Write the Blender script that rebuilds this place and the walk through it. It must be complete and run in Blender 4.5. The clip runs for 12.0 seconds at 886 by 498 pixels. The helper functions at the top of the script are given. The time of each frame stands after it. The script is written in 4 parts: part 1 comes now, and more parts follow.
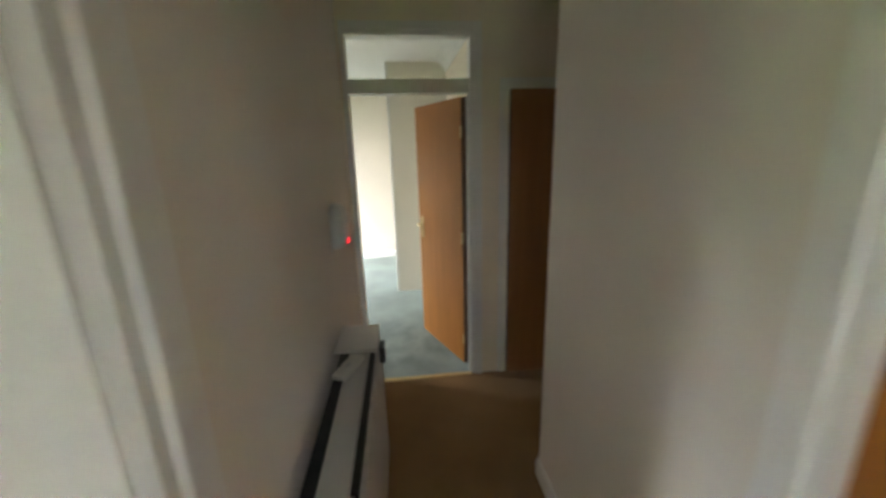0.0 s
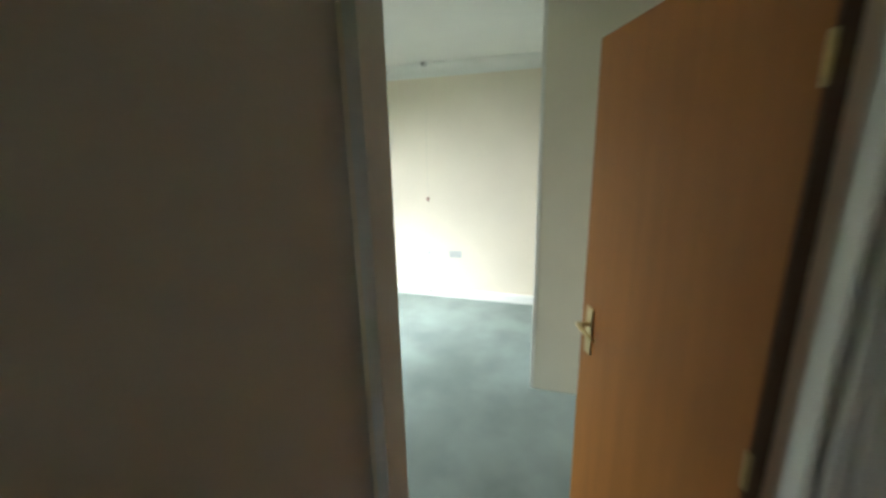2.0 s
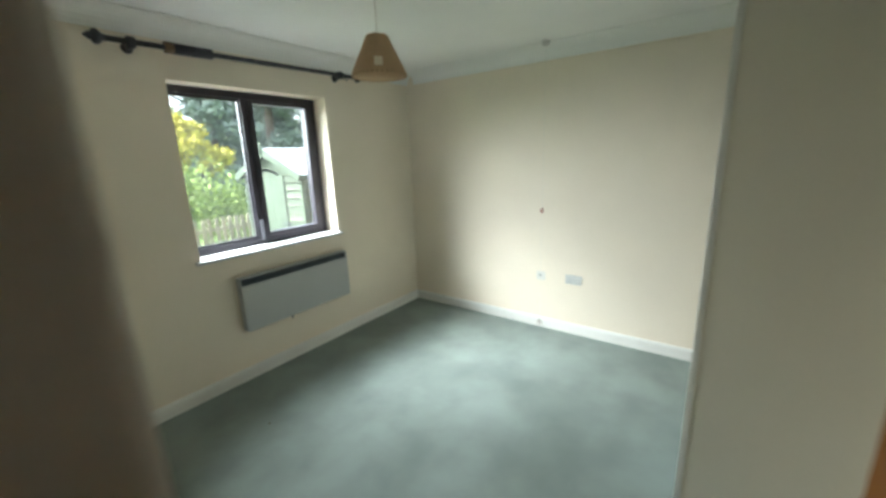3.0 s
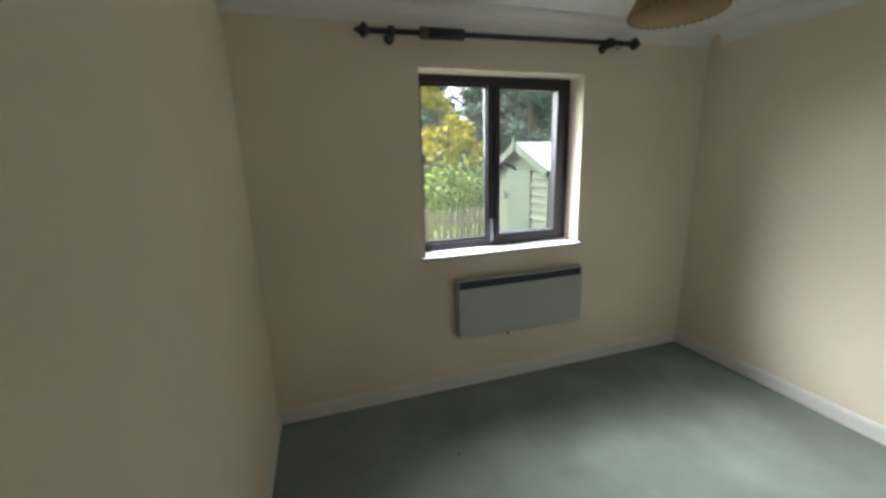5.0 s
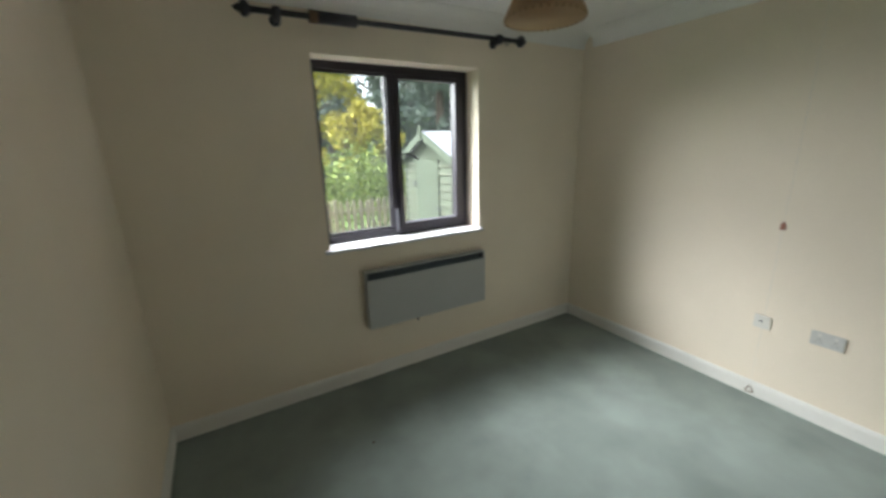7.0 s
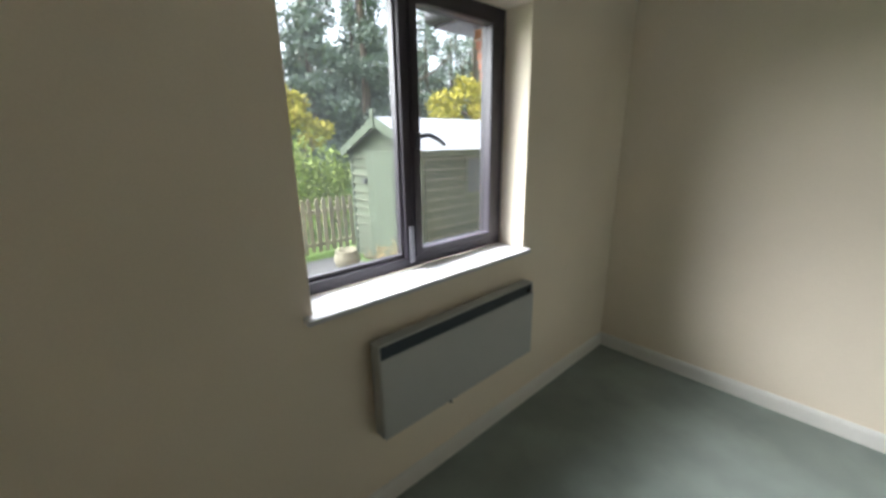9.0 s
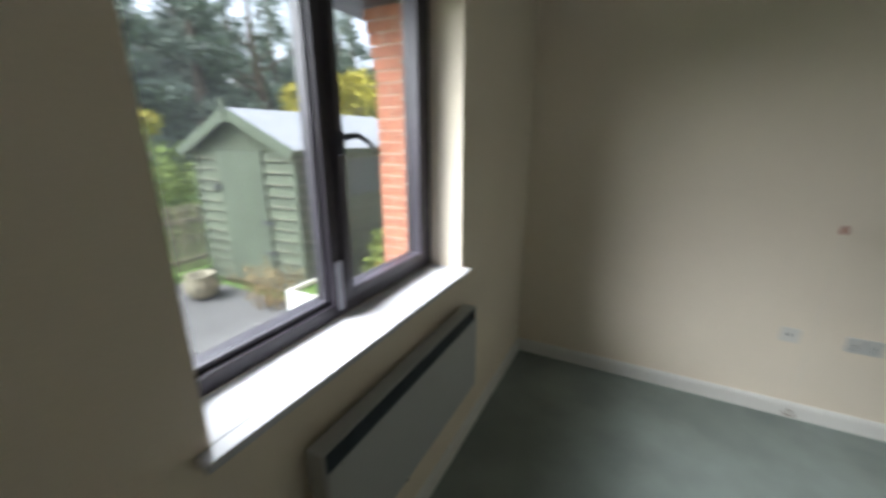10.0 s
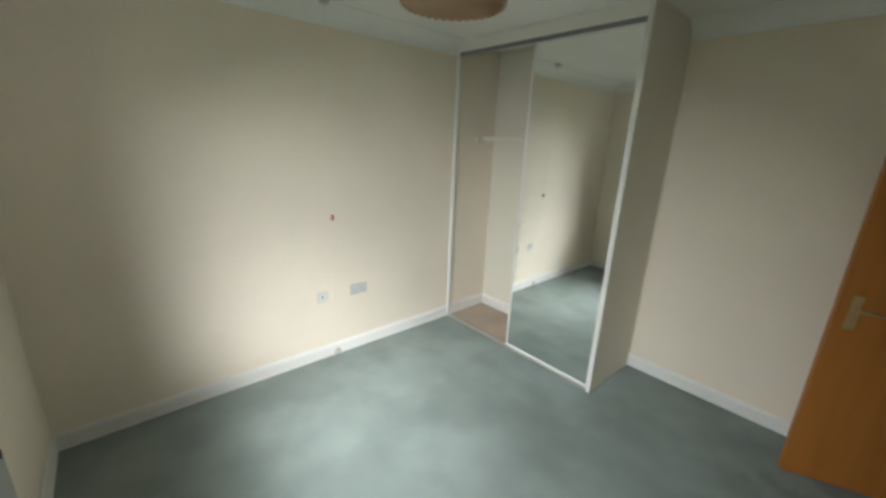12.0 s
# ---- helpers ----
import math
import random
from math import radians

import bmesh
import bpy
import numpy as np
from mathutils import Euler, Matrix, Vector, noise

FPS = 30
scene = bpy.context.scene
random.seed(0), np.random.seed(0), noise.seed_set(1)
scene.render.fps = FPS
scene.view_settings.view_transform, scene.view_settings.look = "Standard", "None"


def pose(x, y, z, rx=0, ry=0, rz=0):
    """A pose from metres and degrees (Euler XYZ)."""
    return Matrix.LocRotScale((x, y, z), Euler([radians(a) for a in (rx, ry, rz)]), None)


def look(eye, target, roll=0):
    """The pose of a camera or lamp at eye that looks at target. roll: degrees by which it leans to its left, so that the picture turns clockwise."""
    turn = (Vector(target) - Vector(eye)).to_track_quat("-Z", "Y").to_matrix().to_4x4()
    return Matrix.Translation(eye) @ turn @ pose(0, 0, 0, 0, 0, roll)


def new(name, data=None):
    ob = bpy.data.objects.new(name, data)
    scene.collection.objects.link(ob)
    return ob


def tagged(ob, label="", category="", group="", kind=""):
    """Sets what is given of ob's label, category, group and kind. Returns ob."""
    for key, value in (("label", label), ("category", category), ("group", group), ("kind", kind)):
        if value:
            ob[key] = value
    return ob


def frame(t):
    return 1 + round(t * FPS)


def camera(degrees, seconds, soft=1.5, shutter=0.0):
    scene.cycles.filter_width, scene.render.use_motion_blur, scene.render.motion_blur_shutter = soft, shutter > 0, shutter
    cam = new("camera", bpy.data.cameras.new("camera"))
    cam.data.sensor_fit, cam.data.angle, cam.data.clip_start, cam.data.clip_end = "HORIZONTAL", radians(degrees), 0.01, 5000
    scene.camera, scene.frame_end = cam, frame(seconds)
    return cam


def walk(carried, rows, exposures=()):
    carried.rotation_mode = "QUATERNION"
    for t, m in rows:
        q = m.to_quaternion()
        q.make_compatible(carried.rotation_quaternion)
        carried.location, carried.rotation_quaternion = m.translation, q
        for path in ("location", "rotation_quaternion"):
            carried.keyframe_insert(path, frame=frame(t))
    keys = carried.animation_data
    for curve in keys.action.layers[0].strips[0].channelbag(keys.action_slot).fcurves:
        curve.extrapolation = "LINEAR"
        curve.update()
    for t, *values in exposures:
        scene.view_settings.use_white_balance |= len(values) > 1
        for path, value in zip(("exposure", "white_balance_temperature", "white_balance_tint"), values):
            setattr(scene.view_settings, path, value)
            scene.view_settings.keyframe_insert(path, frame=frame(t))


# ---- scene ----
cam = camera(98.7, 12.0, soft=3.0, shutter=0.5)
PATH = [
    (0, (-2.623, -2.966, 1.656), (-0.7, -3.169, 1.145), -1.6),
    (0.3, (-2.348, -2.993, 1.598), (-0.412, -2.996, 1.097), -2.0),
    (0.6, (-2.049, -2.99, 1.62), (-0.12, -2.864, 1.105), -2.0),
    (0.9, (-1.78, -3.023, 1.602), (0.149, -2.879, 1.093), -2.0),
    (1.2, (-1.46, -3.051, 1.61), (0.465, -2.865, 1.1), -2.0),
    (1.5, (-1.178, -3.054, 1.617), (0.734, -2.735, 1.124), -1.9),
    (2, (-0.738, -3.018, 1.631), (1.115, -2.434, 1.154), -1.3),
    (2.5, (-0.345, -2.946, 1.639), (1.424, -2.139, 1.17), -1.2),
    (2.7, (-0.212, -2.94, 1.659), (1.466, -1.958, 1.192), -1.7),
    (4.3, (0.402, -2.484, 1.686), (1.547, -0.918, 1.202), -1.8),
    (4.5, (0.416, -2.463, 1.675), (1.34, -0.751, 1.213), -1.9),
    (5, (0.405, -2.413, 1.648), (0.986, -0.552, 1.199), -1.7),
    (5.5, (0.363, -2.455, 1.675), (0.914, -0.59, 1.208), -1.5),
    (6, (0.335, -2.478, 1.666), (0.902, -0.62, 1.189), -1.5),
    (6.5, (0.358, -2.491, 1.66), (1.086, -0.697, 1.159), -1.5),
    (7, (0.456, -2.47, 1.662), (1.427, -0.801, 1.142), -1.5),
    (7.2, (0.502, -2.445, 1.67), (1.551, -0.828, 1.137), -1.4),
    (9, (0.563, -1.197, 1.595), (1.853, 0.229, 1.045), -0.8),
    (9.5, (0.648, -0.864, 1.576), (1.972, 0.532, 1.03), -1.2),
    (10, (0.695, -0.696, 1.616), (2.4, 0.18, 1.046), 0.0),
    (10.5, (0.816, -0.588, 1.619), (2.731, -0.512, 1.047), 1.0),
    (11, (0.796, -0.535, 1.695), (2.612, -1.148, 1.122), 1.9),
    (11.5, (0.769, -0.465, 1.736), (2.338, -1.567, 1.167), 2.4),
    (12, (0.686, -0.454, 1.744), (2.125, -1.727, 1.189), 2.4),
]
walk(cam, [(t, look(eye, target, roll)) for t, eye, target, roll in PATH],
     exposures=[(0, 5.05, 6100, 11), (0.5, 4.25, 6050, 6), (1.0, 4.35, 5850, 3), (1.5, 4.5, 5800, 3), (2.0, 4.4, 5850, 1), (2.7, 4.1, 5850, 1),
                (4.3, 3.3, 6150, 8), (5.0, 3.25, 6180, 9), (6.5, 3.25, 6180, 9), (7.2, 3.2, 6150, 8), (8.8, 3.1, 6200, 10), (9.5, 2.95, 6100, 11),
                (10.0, 2.55, 6050, 10), (10.5, 2.3, 6250, 9), (11.0, 2.4, 6200, 3), (11.5, 3.3, 6150, 7), (12, 3.58, 6080, 8)])

# ---- world and light ----
world = bpy.data.worlds.new("world")
scene.world = world
world.use_nodes = True
wn = world.node_tree.nodes
sky = wn.new("ShaderNodeTexSky")
sky.sky_type = "NISHITA"
sky.sun_disc = False
sky.sun_elevation = radians(46)
sky.sun_rotation = radians(-46)
sky.air_density, sky.dust_density, sky.ozone_density = 1.0, 4.0, 1.0
hue = wn.new("ShaderNodeHueSaturation")
hue.inputs["Saturation"].default_value = 0.35
world.node_tree.links.new(sky.outputs[0], hue.inputs["Color"])
world.node_tree.links.new(hue.outputs[0], wn["Background"].inputs["Color"])
wn["Background"].inputs["Strength"].default_value = 0.15

sun_data = bpy.data.lights.new("sun", "SUN")
sun_data.energy, sun_data.angle, sun_data.color = 2.3, radians(50), (1, 0.985, 0.965)
sun = new("sun", sun_data)
sun.matrix_world = look((-10.0, 9.65, 14.6), (0, 0, 0))



def sky_fill(name, eye, aim, w, h, power, spread=120):
    """Area lamp set outside a window to add to the sky's light coming in."""
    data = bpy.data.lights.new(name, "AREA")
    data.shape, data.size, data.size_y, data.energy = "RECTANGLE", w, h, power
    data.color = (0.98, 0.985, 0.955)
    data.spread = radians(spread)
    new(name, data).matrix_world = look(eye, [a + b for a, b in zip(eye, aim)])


# Added lamp: brightens the bedroom beyond what sun and sky give.
sky_fill("window_sky_fill", (1.36, 0.84, 1.97), (0.50, -1, -1.25), 1.3, 0.8, 7.0, 115)

# ---- materials ----


def material(name, color, rough=0.6, metal=0.0, vary=0.12, scale=6.0, fine=90.0, bump=0.15, warm=None, coat=0.0,
             vec="Object", stretch=(1, 1, 1), spec=0.4):
    """Base colour with broad blotches, fine grain and a matching fine relief."""
    m = bpy.data.materials.new(name)
    m.use_nodes = True
    nt = m.node_tree
    n, l = nt.nodes, nt.links
    b = n["Principled BSDF"]
    b.inputs["Roughness"].default_value = rough
    b.inputs["Metallic"].default_value = metal
    b.inputs["Coat Weight"].default_value = coat
    b.inputs["Specular IOR Level"].default_value = spec
    tc = n.new("ShaderNodeTexCoord")
    mp = n.new("ShaderNodeMapping")
    mp.inputs["Scale"].default_value = stretch
    l.new(tc.outputs[vec], mp.inputs["Vector"])
    broad = n.new("ShaderNodeTexNoise")
    broad.inputs["Scale"].default_value, broad.inputs["Detail"].default_value = scale, 4
    grain = n.new("ShaderNodeTexNoise")
    grain.inputs["Scale"].default_value, grain.inputs["Detail"].default_value = fine, 3
    for t in (broad, grain):
        l.new(mp.outputs[0], t.inputs["Vector"])
    add = n.new("ShaderNodeMath")
    add.operation = "MULTIPLY_ADD"
    l.new(grain.outputs["Fac"], add.inputs[0])
    add.inputs[1].default_value = 0.5
    l.new(broad.outputs["Fac"], add.inputs[2])
    ramp = n.new("ShaderNodeValToRGB")
    lo = [c * (1 - vary) for c in color]
    hi = [min(1, c * (1 + vary)) for c in (warm or color)]
    ramp.color_ramp.elements[0].position, ramp.color_ramp.elements[0].color = 0.5, (*lo, 1)
    ramp.color_ramp.elements[1].position, ramp.color_ramp.elements[1].color = 1.0, (*hi, 1)
    l.new(add.outputs[0], ramp.inputs[0])
    l.new(ramp.outputs[0], b.inputs["Base Color"])
    if bump:
        bp = n.new("ShaderNodeBump")
        bp.inputs["Strength"].default_value, bp.inputs["Distance"].default_value = bump, 0.004
        l.new(grain.outputs["Fac"], bp.inputs["Height"])
        l.new(bp.outputs[0], b.inputs["Normal"])
    return m


def island_material(name, color, spread, rough=0.8, bump=0.3, fine=60.0):
    """For pieces and leaves: each island of the mesh, and each object, has its own tone."""
    m = material(name, color, rough, vary=0.18, scale=9, fine=fine, bump=bump)
    n, l = m.node_tree.nodes, m.node_tree.links
    b = n["Principled BSDF"]
    src = b.inputs["Base Color"].links[0].from_socket
    geo, info = n.new("ShaderNodeNewGeometry"), n.new("ShaderNodeObjectInfo")
    add = n.new("ShaderNodeMath")
    add.operation = "ADD"
    l.new(geo.outputs["Random Per Island"], add.inputs[0])
    l.new(info.outputs["Random"], add.inputs[1])
    fr = n.new("ShaderNodeMath")
    fr.operation = "FRACT"
    l.new(add.outputs[0], fr.inputs[0])
    rng = n.new("ShaderNodeMapRange")
    rng.inputs["To Min"].default_value, rng.inputs["To Max"].default_value = 1 - spread, 1 + spread
    l.new(fr.outputs[0], rng.inputs["Value"])
    hs = n.new("ShaderNodeHueSaturation")
    l.new(rng.outputs[0], hs.inputs["Value"])
    l.new(src, hs.inputs["Color"])
    l.new(hs.outputs[0], b.inputs["Base Color"])
    return m


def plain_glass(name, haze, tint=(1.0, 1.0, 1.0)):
    """Thin pane: tint that dims the view through, film for dust and glare haze, faint mirror coat."""
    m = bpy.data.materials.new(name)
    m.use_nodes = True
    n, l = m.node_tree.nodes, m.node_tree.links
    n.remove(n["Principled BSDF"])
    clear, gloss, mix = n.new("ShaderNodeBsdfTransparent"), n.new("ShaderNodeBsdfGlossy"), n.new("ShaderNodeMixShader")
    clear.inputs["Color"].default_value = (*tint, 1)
    dust_haze, film = n.new("ShaderNodeBsdfTranslucent"), n.new("ShaderNodeMixShader")
    dust_haze.inputs["Color"].default_value = (0.22, 0.235, 0.255, 1)
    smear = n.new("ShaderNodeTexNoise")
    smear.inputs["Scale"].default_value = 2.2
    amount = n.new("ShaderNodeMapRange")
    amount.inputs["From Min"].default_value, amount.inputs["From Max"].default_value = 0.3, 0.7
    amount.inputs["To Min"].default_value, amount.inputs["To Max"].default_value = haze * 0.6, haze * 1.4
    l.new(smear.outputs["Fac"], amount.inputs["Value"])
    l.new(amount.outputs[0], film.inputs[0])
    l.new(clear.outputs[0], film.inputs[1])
    l.new(dust_haze.outputs[0], film.inputs[2])
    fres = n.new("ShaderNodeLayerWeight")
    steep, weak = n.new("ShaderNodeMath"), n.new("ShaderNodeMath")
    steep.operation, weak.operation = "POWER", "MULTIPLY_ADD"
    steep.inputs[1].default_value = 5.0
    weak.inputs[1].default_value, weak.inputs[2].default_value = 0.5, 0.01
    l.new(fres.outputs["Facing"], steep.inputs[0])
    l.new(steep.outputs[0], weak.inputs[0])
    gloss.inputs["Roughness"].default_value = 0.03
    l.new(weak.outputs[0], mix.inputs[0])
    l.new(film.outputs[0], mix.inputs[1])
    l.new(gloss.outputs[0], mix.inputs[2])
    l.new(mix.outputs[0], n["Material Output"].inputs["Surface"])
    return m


MAGNOLIA = material("magnolia_paint", (0.83, 0.745, 0.615), 0.75, vary=0.05, scale=1.3, fine=140, bump=0.12)
HALL_PAINT = material("hall_paint", (0.76, 0.715, 0.65), 0.75, vary=0.04, scale=1.3, fine=140, bump=0.12)
CEILING_WHITE = material("ceiling_white", (0.85, 0.845, 0.81), 0.85, vary=0.03, scale=2, fine=60, bump=0.2)
WHITE_GLOSS = material("white_gloss_paint", (0.78, 0.77, 0.73), 0.5, vary=0.03, scale=4, fine=60, bump=0.05)
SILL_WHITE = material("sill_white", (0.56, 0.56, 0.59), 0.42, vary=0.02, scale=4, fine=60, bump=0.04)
CARPET_GREEN = material("green_carpet", (0.275, 0.318, 0.298), 0.95, vary=0.10, scale=2.8, fine=420, bump=0.7, spec=0.1)
def trodden(m, spot, reach):
    """Pile pressed two ways in patches, and a soiled place on the way through the door."""
    n, l = m.node_tree.nodes, m.node_tree.links
    b = n["Principled BSDF"]
    src = b.inputs["Base Color"].links[0].from_socket
    tc = n.new("ShaderNodeTexCoord")
    pile = n.new("ShaderNodeTexNoise")
    pile.inputs["Scale"].default_value, pile.inputs["Detail"].default_value, pile.inputs["Distortion"].default_value = 2.0, 5, 0.0
    l.new(tc.outputs["Object"], pile.inputs["Vector"])
    lay = n.new("ShaderNodeMapRange")
    lay.interpolation_type = "SMOOTHSTEP"
    lay.inputs["From Min"].default_value, lay.inputs["From Max"].default_value = 0.36, 0.66
    lay.inputs["To Min"].default_value, lay.inputs["To Max"].default_value = 0.90, 1.10
    l.new(pile.outputs["Fac"], lay.inputs["Value"])
    far = n.new("ShaderNodeVectorMath")
    far.operation = "DISTANCE"
    far.inputs[1].default_value = spot
    l.new(tc.outputs["Object"], far.inputs[0])
    near = n.new("ShaderNodeMapRange")
    near.interpolation_type = "SMOOTHSTEP"
    near.inputs["From Min"].default_value, near.inputs["From Max"].default_value = reach * 0.2, reach
    near.inputs["To Min"].default_value, near.inputs["To Max"].default_value = 1.0, 0.0
    l.new(far.outputs["Value"], near.inputs["Value"])
    smudge = n.new("ShaderNodeTexNoise")
    smudge.inputs["Scale"].default_value, smudge.inputs["Detail"].default_value = 5.0, 4
    l.new(tc.outputs["Object"], smudge.inputs["Vector"])
    soil = n.new("ShaderNodeMapRange")
    soil.inputs["From Min"].default_value, soil.inputs["From Max"].default_value = 0.42, 0.60
    soil.inputs["To Min"].default_value, soil.inputs["To Max"].default_value = 0.0, 0.22
    l.new(smudge.outputs["Fac"], soil.inputs["Value"])
    both, keep, tone = n.new("ShaderNodeMath"), n.new("ShaderNodeMath"), n.new("ShaderNodeMath")
    both.operation, keep.operation, tone.operation = "MULTIPLY", "SUBTRACT", "MULTIPLY"
    l.new(near.outputs[0], both.inputs[0])
    l.new(soil.outputs[0], both.inputs[1])
    keep.inputs[0].default_value = 1.0
    l.new(both.outputs[0], keep.inputs[1])
    l.new(lay.outputs[0], tone.inputs[0])
    l.new(keep.outputs[0], tone.inputs[1])
    hs = n.new("ShaderNodeHueSaturation")
    l.new(tone.outputs[0], hs.inputs["Value"])
    l.new(src, hs.inputs["Color"])
    l.new(hs.outputs[0], b.inputs["Base Color"])


trodden(CARPET_GREEN, (0.42, -2.98, 0.0), 0.75)
CARPET_BROWN = material("brown_carpet", (0.27, 0.165, 0.075), 0.95, vary=0.18, scale=2.5, fine=420, bump=0.7, spec=0.1)
CARPET_BEIGE = material("beige_carpet", (0.45, 0.375, 0.30), 0.95, vary=0.15, scale=3, fine=420, bump=0.6, spec=0.1)
VENEER = material("orange_wood_veneer", (0.39, 0.155, 0.030), 0.5, vary=0.10, scale=3, fine=40, bump=0.06,
                  stretch=(6, 6, 0.5), spec=0.3)
DARK_VENEER = material("brown_wood_veneer", (0.34, 0.145, 0.045), 0.42, vary=0.12, scale=3, fine=40, bump=0.06,
                       stretch=(6, 6, 0.5))
LIPPING = material("dark_door_lipping", (0.10, 0.05, 0.025), 0.5, vary=0.15, scale=6, fine=60, bump=0.1)
FRAME_DARK = material("dark_stained_frame", (0.035, 0.03, 0.04), 0.35, vary=0.2, scale=5, fine=60, bump=0.08)
IRON = material("dark_iron", (0.03, 0.032, 0.04), 0.45, vary=0.2, scale=20, fine=90, bump=0.1)
BROWN_RING = material("worn_brown_wood", (0.16, 0.10, 0.05), 0.55, vary=0.2, scale=20, fine=90, bump=0.1)
HEATER_GREY = material("heater_grey", (0.45, 0.46, 0.45), 0.5, vary=0.03, scale=3, fine=120, bump=0.05)
HEATER_DARK = material("heater_grille", (0.055, 0.075, 0.095), 0.5, vary=0.1, scale=8, fine=90, bump=0.1)
STORAGE_GREY = material("storage_heater_cream", (0.52, 0.50, 0.46), 0.5, vary=0.05, scale=4, fine=120, bump=0.08)
DULL_GREY = material("dull_grey_metal", (0.22, 0.22, 0.25), 0.55, vary=0.1, scale=12, fine=90, bump=0.08)
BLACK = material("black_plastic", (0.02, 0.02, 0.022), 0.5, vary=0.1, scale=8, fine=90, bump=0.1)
PANEL = material("wardrobe_panel", (0.76, 0.72, 0.61), 0.5, vary=0.03, scale=2, fine=120, bump=0.05)
PLASTIC = material("white_plastic", (0.70, 0.68, 0.62), 0.35, vary=0.03, scale=8, fine=90, bump=0.03)
GREY_PLASTIC = material("grey_plastic", (0.56, 0.56, 0.53), 0.4, vary=0.04, scale=8, fine=90, bump=0.04)
RED_PLASTIC = material("red_plastic", (0.40, 0.17, 0.12), 0.4, vary=0.1, scale=20, fine=90, bump=0.04)
BRASS = material("brass", (0.62, 0.47, 0.24), 0.35, metal=0.8, vary=0.1, scale=20, fine=120, bump=0.04)
STEEL = material("aluminium", (0.62, 0.62, 0.60), 0.35, metal=0.9, vary=0.06, scale=20, fine=120, bump=0.04)
SHADE = material("beige_fabric", (0.50, 0.37, 0.235), 0.85, vary=0.08, scale=12, fine=300, bump=0.3)
SHADE_TRIM = material("shade_braid", (0.42, 0.30, 0.18), 0.85, vary=0.12, scale=30, fine=300, bump=0.4)
for cloth, tint in ((SHADE, (0.74, 0.54, 0.34, 1)),):
    cn, cl = cloth.node_tree.nodes, cloth.node_tree.links
    through_light, both = cn.new("ShaderNodeBsdfTranslucent"), cn.new("ShaderNodeMixShader")
    through_light.inputs["Color"].default_value = tint
    both.inputs[0].default_value = 0.36
    cl.new(cn["Principled BSDF"].outputs[0], both.inputs[1])
    cl.new(through_light.outputs[0], both.inputs[2])
    cl.new(both.outputs[0], cn["Material Output"].inputs["Surface"])
CREAM = material("cream_paper", (0.86, 0.80, 0.68), 0.7, vary=0.05, scale=20, fine=200, bump=0.1)
# Tint darkens only the view outdoors; panes cast no shadow, so incoming light stays full.
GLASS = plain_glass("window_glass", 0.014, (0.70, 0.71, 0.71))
CLEAR_GLASS = plain_glass("fanlight_glass", 0.0)
MIRROR = material("mirror", (0.86, 0.88, 0.87), 0.015, metal=1.0, vary=0.0, scale=3, fine=60, bump=0)
GLOW_RED = material("lit_red_button", (0.8, 0.05, 0.05), 0.4, vary=0.0, bump=0)
GLOW_RED.node_tree.nodes["Principled BSDF"].inputs["Emission Color"].default_value = (1, 0.03, 0.04, 1)
GLOW_RED.node_tree.nodes["Principled BSDF"].inputs["Emission Strength"].default_value = 0.06
BRICK = island_material("red_brick", (0.34, 0.135, 0.08), 0.10, 0.85, 0.5)
MORTAR = material("mortar", (0.46, 0.38, 0.31), 0.9, vary=0.12, scale=9, fine=80, bump=0.5)
SHED_GREEN = island_material("weathered_green_timber", (0.066, 0.082, 0.05), 0.14, 0.8, 0.4)
SHED_PALE = material("pale_green_timber", (0.072, 0.092, 0.06), 0.75, vary=0.2, scale=4, fine=60, bump=0.3, stretch=(1, 1, 0.3))
SHED_WORN = material("worn_board_edge", (0.17, 0.175, 0.13), 0.85, vary=0.35, scale=7, fine=60, bump=0.3)
FELT = material("grey_roof_felt", (0.31, 0.32, 0.34), 0.9, vary=0.10, scale=5, fine=200, bump=0.4)
DARK_GLASS = material("dim_shed_glass", (0.05, 0.06, 0.07), 0.4, vary=0.1, scale=3, fine=60, bump=0)
PICKET = island_material("weathered_picket", (0.30, 0.27, 0.19), 0.15, 0.85, 0.4)
LAWN = material("lawn", (0.095, 0.16, 0.03), 0.95, vary=0.35, scale=3, fine=160, bump=0.8)
PAVING = island_material("concrete_paving", (0.12, 0.119, 0.116), 0.12, 0.9, 0.4)
BARK = material("bark", (0.11, 0.085, 0.06), 0.95, vary=0.3, scale=6, fine=60, bump=0.8, stretch=(1, 1, 0.3))
LEAF_HEDGE = island_material("hedge_leaves", (0.19, 0.25, 0.045), 0.45, 0.7, 0.1)
LEAF_YELLOW = island_material("yellow_leaves", (0.38, 0.33, 0.03), 0.35, 0.7, 0.1)
LEAF_DARK = island_material("conifer_leaves", (0.15, 0.19, 0.145), 0.22, 0.7, 0.1)
DRY = island_material("dry_brown_leaves", (0.27, 0.20, 0.09), 0.3, 0.85, 0.1)
CERAMIC = material("white_glazed_ceramic", (0.75, 0.74, 0.70), 0.3, vary=0.06, scale=5, fine=60, bump=0.05)
STONE = material("stone_pot", (0.22, 0.20, 0.14), 0.9, vary=0.2, scale=8, fine=80, bump=0.5)
ROOF_TILE = material("grey_roof_tile", (0.17, 0.16, 0.16), 0.85, vary=0.2, scale=5, fine=60, bump=0.4)

# ---- mesh helpers ----


